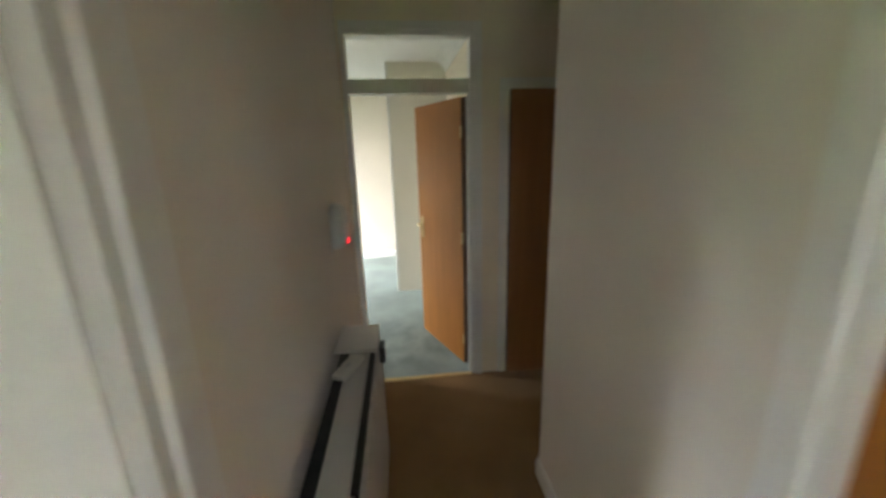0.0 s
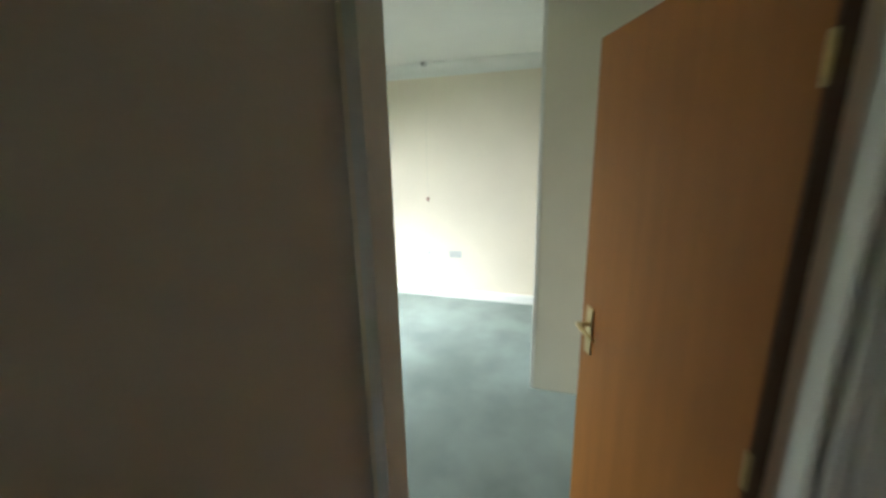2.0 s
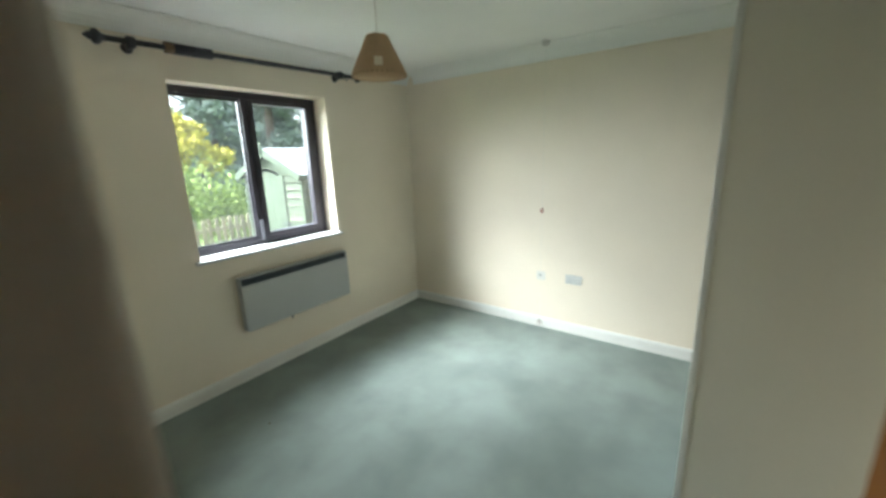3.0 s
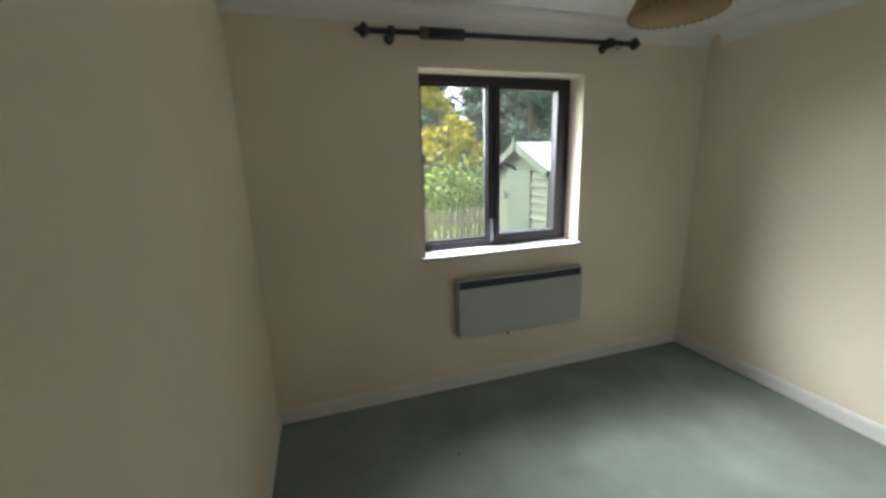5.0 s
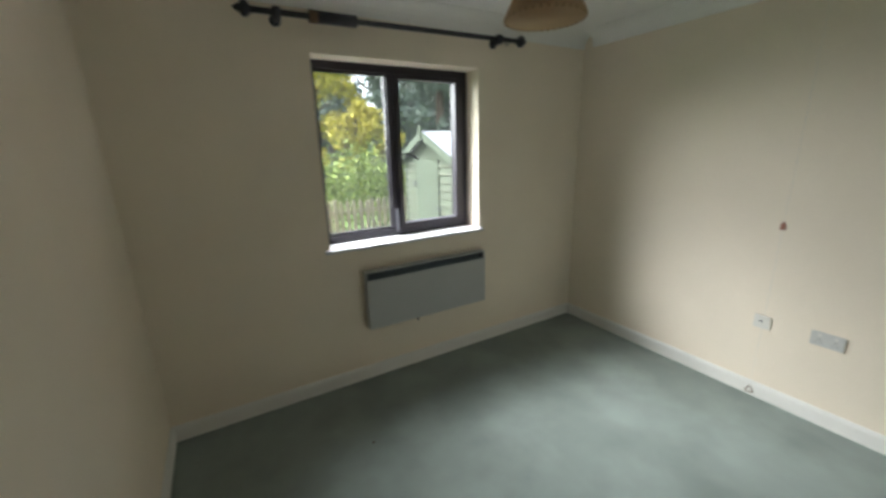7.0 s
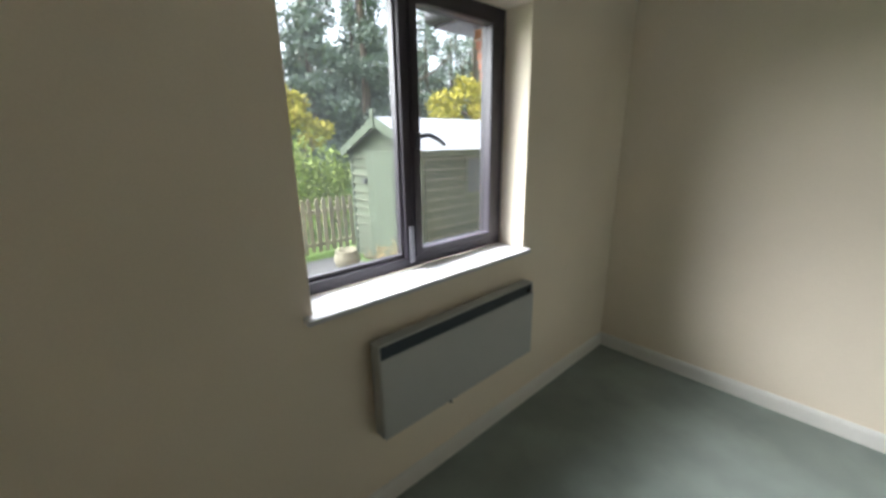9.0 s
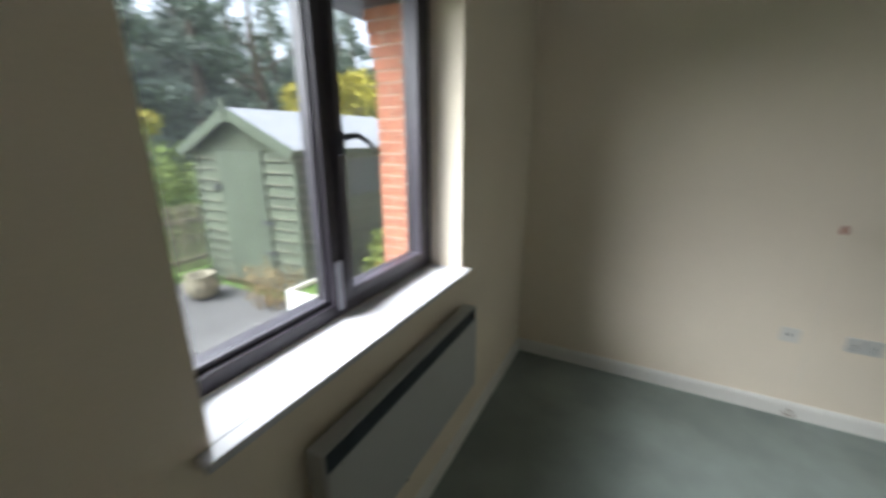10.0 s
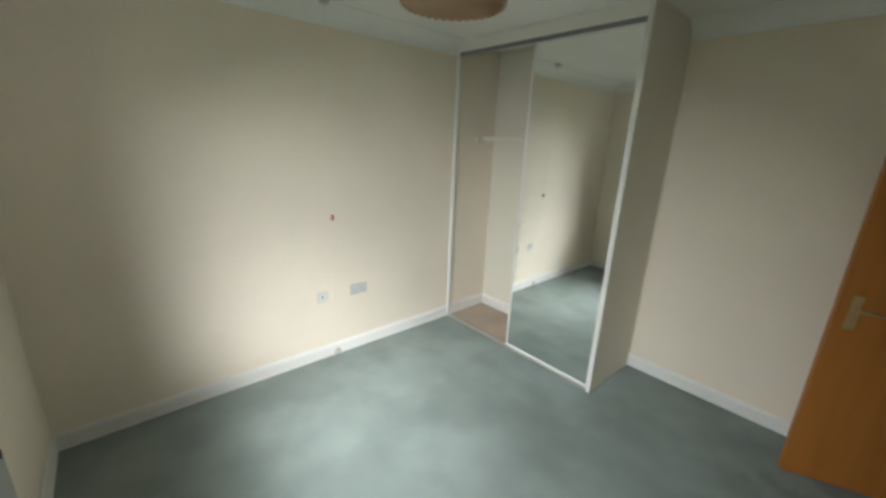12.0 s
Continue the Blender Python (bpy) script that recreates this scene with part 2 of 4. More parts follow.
def add_box(bm, x0, x1, y0, y1, z0, z1):
    v = [bm.verts.new(c) for c in ((x0, y0, z0), (x1, y0, z0), (x1, y1, z0), (x0, y1, z0),
                                   (x0, y0, z1), (x1, y0, z1), (x1, y1, z1), (x0, y1, z1))]
    for f in ((3, 2, 1, 0), (4, 5, 6, 7), (0, 1, 5, 4), (1, 2, 6, 5), (2, 3, 7, 6), (3, 0, 4, 7)):
        bm.faces.new([v[i] for i in f])
    return v


def bevelled(bm, width=0.003, segments=2):
    bmesh.ops.bevel(bm, geom=bm.edges[:], offset=width, segments=segments, affect="EDGES", profile=0.6)
    return bm


def boxes(*dims, bevel=0.0):
    bm = bmesh.new()
    for d in dims:
        add_box(bm, *d)
    if bevel:
        bevelled(bm, bevel)
    return bm


def lathe(profile, steps=28, wobble=0.0):
    """Turned shape about z from (radius, height) pairs, bottom to top."""
    bm = bmesh.new()
    rings = []
    for r, z in profile:
        ring = []
        for i in range(steps):
            a = 2 * math.pi * i / steps
            ring.append(bm.verts.new((r * math.cos(a), r * math.sin(a), z + wobble * (i % 2))))
        rings.append(ring)
    for a, b in zip(rings, rings[1:]):
        for i in range(steps):
            j = (i + 1) % steps
            bm.faces.new((a[i], a[j], b[j], b[i]))
    if profile[0][0] > 0:
        bm.faces.new(list(reversed(rings[0])))
    if profile[-1][0] > 0:
        bm.faces.new(rings[-1])
    return bm


def tube(points, radius, steps=10):
    """A round bar along points; radius a number or one for each point."""
    bm = bmesh.new()
    rings = []
    pts = [Vector(p) for p in points]
    for i, p in enumerate(pts):
        d = (pts[min(i + 1, len(pts) - 1)] - pts[max(i - 1, 0)]).normalized()
        side = d.orthogonal().normalized() if i == 0 else (side - d * side.dot(d)).normalized()
        up = d.cross(side)
        r = radius[i] if isinstance(radius, (list, tuple)) else radius
        rings.append([bm.verts.new(p + r * (math.cos(2 * math.pi * k / steps) * side + math.sin(2 * math.pi * k / steps) * up))
                      for k in range(steps)])
    for a, b in zip(rings, rings[1:]):
        for i in range(steps):
            j = (i + 1) % steps
            bm.faces.new((a[i], a[j], b[j], b[i]))
    bm.faces.new(list(reversed(rings[0])))
    bm.faces.new(rings[-1])
    return bm


def moved(bm, m):
    bm.transform(m)
    return bm


def to_mesh(name, bm, mat, smooth=False):
    bmesh.ops.recalc_face_normals(bm, faces=bm.faces[:])
    me = bpy.data.meshes.new(name)
    bm.to_mesh(me)
    bm.free()
    me.materials.append(mat)
    if smooth:
        for p in me.polygons:
            p.use_smooth = True
    return me


def part(name, bm, mat, parent=None, label="", smooth=False):
    ob = new(name, to_mesh(name, bm, mat, smooth))
    if parent is not None:
        ob.parent = parent
    return tagged(ob, label)


def thing(name, label, category, group="", m=None):
    ob = new(name)
    if m is not None:
        ob.matrix_basis = m
    return tagged(ob, label, category, group)


def structure(name, bm, mat, label="", smooth=False):
    return tagged(part(name, bm, mat, None, "", smooth), label, "", "", "structure")


def wall_mesh(axis, d0, d1, u0, u1, z0, z1, holes=()):
    """A wall between d0 and d1 along axis ('x' or 'y'), from u0 to u1, with openings (u0, u1, z0, z1) right through it."""
    us = sorted({u0, u1, *(h[0] for h in holes), *(h[1] for h in holes)})
    zs = sorted({z0, z1, *(h[2] for h in holes), *(h[3] for h in holes)})
    us, zs = [u for u in us if u0 <= u <= u1], [z for z in zs if z0 <= z <= z1]
    bm = bmesh.new()
    cache = {}

    def vert(u, d, z):
        key = (round(u, 5), round(d, 5), round(z, 5))
        if key not in cache:
            cache[key] = bm.verts.new((d, u, z) if axis == "x" else (u, d, z))
        return cache[key]

    def solid(i, k):
        if not (0 <= i < len(us) - 1 and 0 <= k < len(zs) - 1):
            return False
        cu, cz = (us[i] + us[i + 1]) / 2, (zs[k] + zs[k + 1]) / 2
        return not any(h[0] < cu < h[1] and h[2] < cz < h[3] for h in holes)

    for i in range(len(us) - 1):
        for k in range(len(zs) - 1):
            if not solid(i, k):
                continue
            a, b, c, e = us[i], us[i + 1], zs[k], zs[k + 1]
            for d in (d0, d1):
                bm.faces.new([vert(a, d, c), vert(b, d, c), vert(b, d, e), vert(a, d, e)])
            if not solid(i - 1, k):
                bm.faces.new([vert(a, d0, c), vert(a, d1, c), vert(a, d1, e), vert(a, d0, e)])
            if not solid(i + 1, k):
                bm.faces.new([vert(b, d0, c), vert(b, d1, c), vert(b, d1, e), vert(b, d0, e)])
            if not solid(i, k - 1):
                bm.faces.new([vert(a, d0, c), vert(b, d0, c), vert(b, d1, c), vert(a, d1, c)])
            if not solid(i, k + 1):
                bm.faces.new([vert(a, d0, e), vert(b, d0, e), vert(b, d1, e), vert(a, d1, e)])
    return bm


def skirting(axis, face, sign, u0, u1, height=0.10, thick=0.016):
    """Skirting board with a rounded top edge, standing on a wall face."""
    prof = [(0, 0), (thick, 0), (thick, height - 0.02), (thick * 0.75, height - 0.008), (thick * 0.4, height), (0, height)]
    bm = bmesh.new()
    ends = []
    for u in (u0, u1):
        ends.append([bm.verts.new((face + sign * d, u, z) if axis == "x" else (u, face + sign * d, z)) for d, z in prof])
    for i in range(len(prof)):
        j = (i + 1) % len(prof)
        bm.faces.new((ends[0][i], ends[0][j], ends[1][j], ends[1][i]))
    bm.faces.new(ends[0])
    bm.faces.new(list(reversed(ends[1])))
    return bm


def coving(axis, face, sign, u0, u1, top, size=0.115):
    """Concave plaster coving between wall and ceiling."""
    prof = [(0, top), (size, top), (size, top - 0.005)]
    for i in range(1, 6):
        a = math.pi / 2 * i / 6
        prof.append((size - (size - 0.008) * math.sin(a), top - size + (size - 0.007) * math.cos(a)))
    prof += [(0.008, top - size), (0, top - size)]
    bm = bmesh.new()
    ends = []
    for u in (u0, u1):
        ends.append([bm.verts.new((face + sign * d, u, z) if axis == "x" else (u, face + sign * d, z)) for d, z in prof])
    for i in range(len(prof)):
        j = (i + 1) % len(prof)
        bm.faces.new((ends[0][i], ends[0][j], ends[1][j], ends[1][i]))
    bm.faces.new(ends[0])
    bm.faces.new(list(reversed(ends[1])))
    return bm


# ---- large structure ----
W, SOUTH, CEIL = 3.34, -3.505, 2.545          # bedroom: west wall at x 0, window wall at y 0
HALL_N, HALL_S = -2.635, -3.60               # the hall's two long walls
WIN = (1.033, 2.231, 1.0, 2.207)

structure("floor_bedroom", boxes((-0.1, W + 0.16, SOUTH - 0.1, 0.0, -0.2, 0.0)), CARPET_GREEN, "worn grey-green bedroom carpet with flattened patches")
structure("floor_hall", boxes((-4.4, -0.104, -4.6, HALL_N + 0.1, -0.2, 0.0)), CARPET_BROWN, "brown hall carpet")
structure("floor_side_room", boxes((-4.4, -0.104, HALL_N + 0.1, 0.0, -0.2, 0.0)), CARPET_BEIGE, "plain carpet of the side room")
structure("wall_north", wall_mesh("y", 0.0, 0.30, -4.4, W + 0.16, -0.4, CEIL, [WIN, (-3.3, -2.5, 1.0, 2.0)]), MAGNOLIA, "magnolia painted window wall")
structure("wall_east", wall_mesh("x", W, W + 0.16, SOUTH - 0.1, 0.0, 0.0, CEIL), MAGNOLIA, "magnolia painted wall with sockets")
structure("wall_south", wall_mesh("y", SOUTH - 0.1, SOUTH, 0.0, W, 0.0, CEIL), MAGNOLIA, "magnolia painted wall behind the door")
DOOR = (-3.46, -2.648, 0.0, 2.345)
CUPB = (-4.33, -3.665, 0.0, 2.03)
structure("wall_west", wall_mesh("x", -0.1, 0.0, -4.6, 0.0, 0.0, CEIL, [DOOR, CUPB]), MAGNOLIA, "magnolia painted wall between hall and bedroom")
structure("wall_hall_north", wall_mesh("y", HALL_N, HALL_N + 0.1, -4.4, -0.1, 0.0, CEIL, [(-2.95, -2.15, 0, 2.03)]), HALL_PAINT, "cream painted hall wall with the heater")
structure("wall_hall_south", wall_mesh("y", HALL_S - 0.1, HALL_S, -4.4, -1.06, 0.0, CEIL, [(-2.98, -2.18, 0, 2.03)]), HALL_PAINT, "cream painted hall wall")
structure("wall_recess_west", wall_mesh("x", -1.16, -1.06, -4.5, HALL_S - 0.1, 0.0, CEIL), HALL_PAINT, "cream painted return wall of the recess")
structure("wall_recess_south", wall_mesh("y", -4.6, -4.5, -1.16, -0.1, 0.0, CEIL, [(-0.94, -0.21, 0, 2.03)]), HALL_PAINT, "cream painted end wall of the recess")
structure("wall_hall_west", wall_mesh("x", -4.5, -4.4, -4.6, 0.3, 0.0, CEIL, [(-3.53, -2.71, 0.0, 2.05)]), HALL_PAINT, "plain wall that closes the hall")
structure("wall_closet_back", wall_mesh("x", -0.1, 0.0, -5.2, -4.6, 0.0, CEIL), HALL_PAINT, "plain wall that closes the cupboard")
structure("ceiling", boxes((-4.5, W + 0.16, -4.7, 0.3, CEIL, CEIL + 0.12)), CEILING_WHITE, "matt white ceiling")

# coving and skirting of the bedroom
structure("trim_coving_north", coving("y", 0.0, -1, 0.0, W, CEIL), CEILING_WHITE, "white plaster coving")
structure("trim_coving_east", coving("x", W, -1, -2.865, -0.10, CEIL), CEILING_WHITE, "white plaster coving")
structure("trim_coving_south", coving("y", SOUTH, 1, 0.0, 1.745, CEIL), CEILING_WHITE, "white plaster coving")
structure("trim_coving_west", coving("x", 0.0, 1, SOUTH + 0.10, -0.10, CEIL), CEILING_WHITE, "white plaster coving")
structure("baseboard_north", skirting("y", 0.0, -1, 0.0, W), WHITE_GLOSS, "white painted skirting board")
structure("baseboard_east", skirting("x", W, -1, -2.87, -0.016), WHITE_GLOSS, "white painted skirting board")
structure("baseboard_south", skirting("y", SOUTH, 1, 0.0, 1.745), WHITE_GLOSS, "white painted skirting board")
structure("baseboard_west", skirting("x", 0.0, 1, -2.63, -0.016), WHITE_GLOSS, "white painted skirting board")
structure("baseboard_hall_south", skirting("y", HALL_S, 1, -2.10, -1.06), WHITE_GLOSS, "white painted skirting board")
structure("baseboard_recess", skirting("x", -1.06, 1, -4.5, HALL_S), WHITE_GLOSS, "white painted skirting board")
structure("baseboard_hall_north", skirting("y", HALL_N, -1, -2.05, -0.14), WHITE_GLOSS, "white painted skirting board")


def door_lining(axis, d0, d1, u0, u1, top, stops=None, thick=0.034):
    """Jambs and head lining an opening through a wall, and architraves on the faces asked for."""
    lo, hi = d0 - 0.002, d1 + 0.002
    dims = [(u0, u0 + thick, 0.0, top), (u1 - thick, u1, 0.0, top), (u0 + thick, u1 - thick, top - thick, top)]
    bm = bmesh.new()
    for a, b, c, e in dims:
        add_box(bm, *((lo, hi, a, b) if axis == "x" else (a, b, lo, hi)), c, e)
    return bm


def architrave(axis, face, sign, u0, u1, top, width=0.06, thick=0.016, legs=(True, True)):
    d0, d1 = sorted((face + sign * 0.001, face + sign * thick))
    lip = 0.006
    dims = []
    if legs[0]:
        dims.append((u0 - width + lip, u0 + lip, 0.0, top + width - lip))
    if legs[1]:
        dims.append((u1 - lip, u1 + width - lip, 0.0, top + width - lip))
    dims.append((u0 + lip, u1 - lip, top - lip, top + width - lip))
    bm = bmesh.new()
    for a, b, c, e in dims:
        add_box(bm, *((d0, d1, a, b) if axis == "x" else (a, b, d0, d1)), c, e)
    return bevelled(bm, 0.004, 2)


# ---- bedroom door with its fanlight ----
frame_1 = structure("trim_bedroom_door", door_lining("x", -0.1, 0.0, DOOR[0], DOOR[1], 2.345, thick=0.028), WHITE_GLOSS, "white painted door frame with fanlight")
part("transom", boxes((-0.102, 0.002, DOOR[0] + 0.034, DOOR[1] - 0.028, 1.99, 2.075), bevel=0.003), WHITE_GLOSS, frame_1)
part("door_stop", boxes((-0.085, -0.045, DOOR[0] + 0.034, DOOR[0] + 0.046, 0, 1.99)), WHITE_GLOSS, frame_1)
pane = part("fanlight_pane", boxes((-0.053, -0.047, DOOR[0] + 0.034, DOOR[1] - 0.028, 2.075, 2.311)), CLEAR_GLASS, frame_1, "clear fanlight glass")
pane.visible_shadow = False
part("architrave_hall", architrave("x", -0.1, -1, DOOR[0], DOOR[1], 2.345, 0.05, legs=(True, False)), WHITE_GLOSS, frame_1)
part("architrave_room", architrave("x", 0.0, 1, DOOR[0], DOOR[1], 2.345, 0.055), WHITE_GLOSS, frame_1)
structure("trim_threshold", boxes((-0.125, -0.085, DOOR[0] + 0.034, DOOR[1] - 0.028, 0.0, 0.007), bevel=0.003), BRASS, "brass carpet threshold strip")


def lever_handle(parent, x, y, z, side):
    """Brass back plate with a lever; side is +1 or -1 along the leaf's y."""
    plate = part("back_plate", moved(bevelled(boxes((-0.022, 0.022, -0.004, 0.004, -0.09, 0.09)), 0.0035, 2), pose(x, y + side * 0.004, z)), BRASS, parent, "worn brass back plate")
    rose = tube([(x, y + side * 0.006, z + 0.025), (x, y + side * 0.045, z + 0.025)], 0.009)
    part("spindle_neck", rose, BRASS, plate, smooth=True)
    lever = tube([(x + 0.008, y + side * 0.045, z + 0.025), (x - 0.03, y + side * 0.05, z + 0.024), (x - 0.08, y + side * 0.047, z + 0.018), (x - 0.108, y + side * 0.043, z + 0.014)], [0.009, 0.009, 0.008, 0.006])
    part("lever", lever, BRASS, plate, "brass lever", smooth=True)


def flush_door(name, label, m, width, height, mat, handle_sides, thick=0.040):
    """A flat veneered leaf hinged at its own z axis, running along +x."""
    d = thing(name, label, "door", m=m)
    tagged(d, kind="structure")
    part("leaf", boxes((0.003, width, -thick, 0, 0.008, height), bevel=0.0015), mat, d)
    part("edge_lipping", boxes((-0.003, 0.002, -thick + 0.001, -0.001, 0.010, height - 0.002)), LIPPING, d, "dark brown hinge edge")
    for s in handle_sides:
        lever_handle(d, width - 0.066, 0.0 if s > 0 else -thick, 1.0, s)
    for z in (0.22, 1.02, 1.76):
        part("hinge", moved(tube([(0, 0, z - 0.04), (0, 0, z + 0.04)], 0.006), pose(-0.004, 0.006, 0)), BRASS, d)
    return d


flush_door("door_1", "open flush door in orange wood veneer, brass lever handle", pose(0.030, -3.392, 0, 0, 0, 22.5), 0.725, 1.985, VENEER, (1, -1))

# cupboard door in the same wall, and the door at the end of the recess
frame_2 = structure("trim_cupboard_door", door_lining("x", -0.1, 0.0, CUPB[0], CUPB[1], 2.03, thick=0.022), WHITE_GLOSS, "white painted cupboard door frame")
part("architrave", architrave("x", -0.1, -1, CUPB[0], CUPB[1], 2.03, 0.05), WHITE_GLOSS, frame_2)
flush_door("door_2", "closed flush cupboard door in dark brown veneer", pose(-0.103, -3.688, 0, 0, 0, -90), 0.618, 2.005, DARK_VENEER, ())
frame_3 = structure("trim_recess_door", door_lining("y", -4.6, -4.5, -0.94, -0.21, 2.03), WHITE_GLOSS, "white painted door frame in the recess")
part("architrave", architrave("y", -4.5, 1, -0.94, -0.21, 2.03, 0.05), WHITE_GLOSS, frame_3)
flush_door("door_3", "closed flush door in dark brown veneer in the recess", pose(-0.905, -4.525, 0, 0, 0, 0), 0.66, 1.99, DARK_VENEER, (1,))

# doorways beside the start of the walk
frame_4 = structure("trim_side_room_doorway", door_lining("y", HALL_N, HALL_N + 0.1, -2.95, -2.15, 2.03), WHITE_GLOSS, "white painted doorway of the side room")
part("architrave", architrave("y", HALL_N, -1, -2.95, -2.15, 2.03, 0.075, 0.02), WHITE_GLOSS, frame_4)
part("door_stop", boxes((-2.196, -2.184, HALL_N + 0.03, HALL_N + 0.07, 0, 1.99)), WHITE_GLOSS, frame_4)
part("deep_reveal", boxes((-2.15, -2.05, HALL_N + 0.104, HALL_N + 0.45, 0, 2.1)), WHITE_GLOSS, frame_4, "white boxed side of the doorway")
frame_5 = structure("trim_hall_doorway", door_lining("y", HALL_S - 0.1, HALL_S, -2.98, -2.18, 2.03), WHITE_GLOSS, "white painted door frame in the hall")
part("architrave", architrave("y", HALL_S, 1, -2.98, -2.18, 2.03, 0.07, 0.018), WHITE_GLOSS, frame_5)
flush_door("door_4", "closed flush door in orange wood veneer in the hall", pose(-2.943, HALL_S - 0.03, 0, 0, 0, 0), 0.726, 1.99, VENEER, (1,))

# ---- bedroom window ----
FY0, FY1 = 0.158, 0.228
window = tagged(thing("window_1", "dark-stained timber window, two lights, one opening", "window"), kind="structure")
x0, x1, z0, z1 = WIN[0], WIN[1], 1.022, WIN[3]
part("window_frame", boxes((x0, x0 + 0.042, FY0, FY1, z0, z1), (x1 - 0.050, x1, FY0, FY1, z0, z1),
                           (x0 + 0.042, x1 - 0.050, FY0, FY1, z1 - 0.05, z1), (x0 + 0.042, x1 - 0.050, FY0, FY1, z0, z0 + 0.05), bevel=0.004), FRAME_DARK, window)
part("mullion", boxes((1.563, 1.610, FY0 - 0.002, FY1 + 0.002, z0 + 0.05, z1 - 0.05), bevel=0.005), FRAME_DARK, window)
part("glazing_bead", boxes((x0 + 0.042, 1.563, FY0 + 0.02, FY0 + 0.045, z0 + 0.05, z0 + 0.068), (x0 + 0.042, 1.563, FY0 + 0.02, FY0 + 0.045, z1 - 0.068, z1 - 0.05),
                           (x0 + 0.042, x0 + 0.056, FY0 + 0.02, FY0 + 0.045, z0 + 0.068, z1 - 0.068), (1.551, 1.563, FY0 + 0.02, FY0 + 0.045, z0 + 0.068, z1 - 0.068)), FRAME_DARK, window)
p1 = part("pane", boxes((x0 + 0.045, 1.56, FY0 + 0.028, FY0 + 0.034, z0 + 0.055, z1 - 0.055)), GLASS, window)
cx0, cx1, cz0, cz1 = 1.612, x1 - 0.052, z0 + 0.052, z1 - 0.052
sash = part("casement", boxes((cx0, cx0 + 0.042, FY0 - 0.012, FY1 - 0.01, cz0, cz1), (cx1 - 0.060, cx1, FY0 - 0.012, FY1 - 0.01, cz0, cz1),
                              (cx0 + 0.042, cx1 - 0.060, FY0 - 0.012, FY1 - 0.01, cz0, cz0 + 0.032), (cx0 + 0.042, cx1 - 0.060, FY0 - 0.012, FY1 - 0.01, cz1 - 0.032, cz1), bevel=0.005), FRAME_DARK, window)
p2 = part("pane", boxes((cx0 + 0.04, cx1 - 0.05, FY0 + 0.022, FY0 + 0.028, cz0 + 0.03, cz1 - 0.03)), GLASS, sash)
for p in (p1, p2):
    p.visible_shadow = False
part("trickle_vent", boxes((cx0 + 0.06, cx1 - 0.05, FY0 - 0.022, FY0 - 0.011, cz1 - 0.030, cz1 - 0.010), bevel=0.003), FRAME_DARK, sash, "slim dark vent bar")
hb = part("handle_base", boxes((cx0 + 0.008, cx0 + 0.034, FY0 - 0.026, FY0 - 0.012, 1.56, 1.63), bevel=0.005), IRON, sash, "black window fastener")
part("handle_lever", tube([(cx0 + 0.02, FY0 - 0.036, 1.612), (cx0 + 0.06, FY0 - 0.052, 1.618), (cx0 + 0.11, FY0 - 0.05, 1.60), (cx0 + 0.155, FY0 - 0.046, 1.575)], [0.010, 0.009, 0.008, 0.007]), IRON, hb, smooth=True)
part("window_stay", boxes((1.578, 1.602, FY0 - 0.016, FY0 - 0.003, z0 + 0.03, z0 + 0.20), bevel=0.003), DULL_GREY, window, "grey metal stay plate")
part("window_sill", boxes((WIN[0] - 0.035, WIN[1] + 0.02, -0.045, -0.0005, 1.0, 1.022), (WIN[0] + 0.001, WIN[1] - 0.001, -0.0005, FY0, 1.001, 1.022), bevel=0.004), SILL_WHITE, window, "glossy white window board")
part("window_sill", boxes((WIN[0] - 0.02, WIN[1] + 0.02, FY1, 0.36, 0.99, 1.02), bevel=0.004), FRAME_DARK, window, "dark outer sill")

# unseen plain window, added to the side room so that sky light reaches the hall
win2 = tagged(thing("window_2", "unseen plain window, added to light the hall through the side room", "window"), kind="structure")
part("window_frame", boxes((-3.3, -3.26, 0.1, 0.16, 1.0, 2.0), (-2.54, -2.5, 0.1, 0.16, 1.0, 2.0), (-3.26, -2.54, 0.1, 0.16, 1.96, 2.0), (-3.26, -2.54, 0.1, 0.16, 1.0, 1.04), bevel=0.004), FRAME_DARK, win2)
# Unseen door behind the start of the walk; its glazed top is added to light the hall.
entrance = structure("door_5", boxes((-4.47, -4.43, -3.53, -3.45, 0.0, 2.05), (-4.47, -4.43, -2.79, -2.71, 0.0, 2.05), (-4.47, -4.43, -3.45, -2.79, 1.97, 2.05), (-4.47, -4.43, -3.45, -2.79, 0.0, 1.78), bevel=0.004), WHITE_GLOSS, "unseen white door with a glazed top, added to light the hall")
part("pane", boxes((-4.453, -4.447, -3.46, -2.78, 1.77, 1.98)), CLEAR_GLASS, entrance).visible_shadow = False

# ---- fitted wardrobe with a sliding mirror door ----
WX, WY, WT = 1.745, -2.872, 2.455
ward = thing("wardrobe", "built-in wardrobe, sliding mirror door half open, beside the door", "wardrobe")
part("end_panel", boxes((WX, WX + 0.018, SOUTH + 0.001, WY - 0.02, 0.0, CEIL - 0.001)), PANEL, ward, "off-white end panel")
part("front_post", boxes((WX - 0.003, WX + 0.027, WY - 0.02, WY + 0.004, 0.0, CEIL - 0.001), bevel=0.003), WHITE_GLOSS, ward, "white front edge strip")
part("wall_post", boxes((W - 0.03, W - 0.001, WY - 0.03, WY - 0.002, 0.0, WT), bevel=0.003), WHITE_GLOSS, ward, "white strip against the wall")
part("fascia", boxes((WX + 0.027, W - 0.001, WY - 0.09, WY + 0.002, WT, CEIL - 0.001)), CEILING_WHITE, ward, "white fascia up to the ceiling")
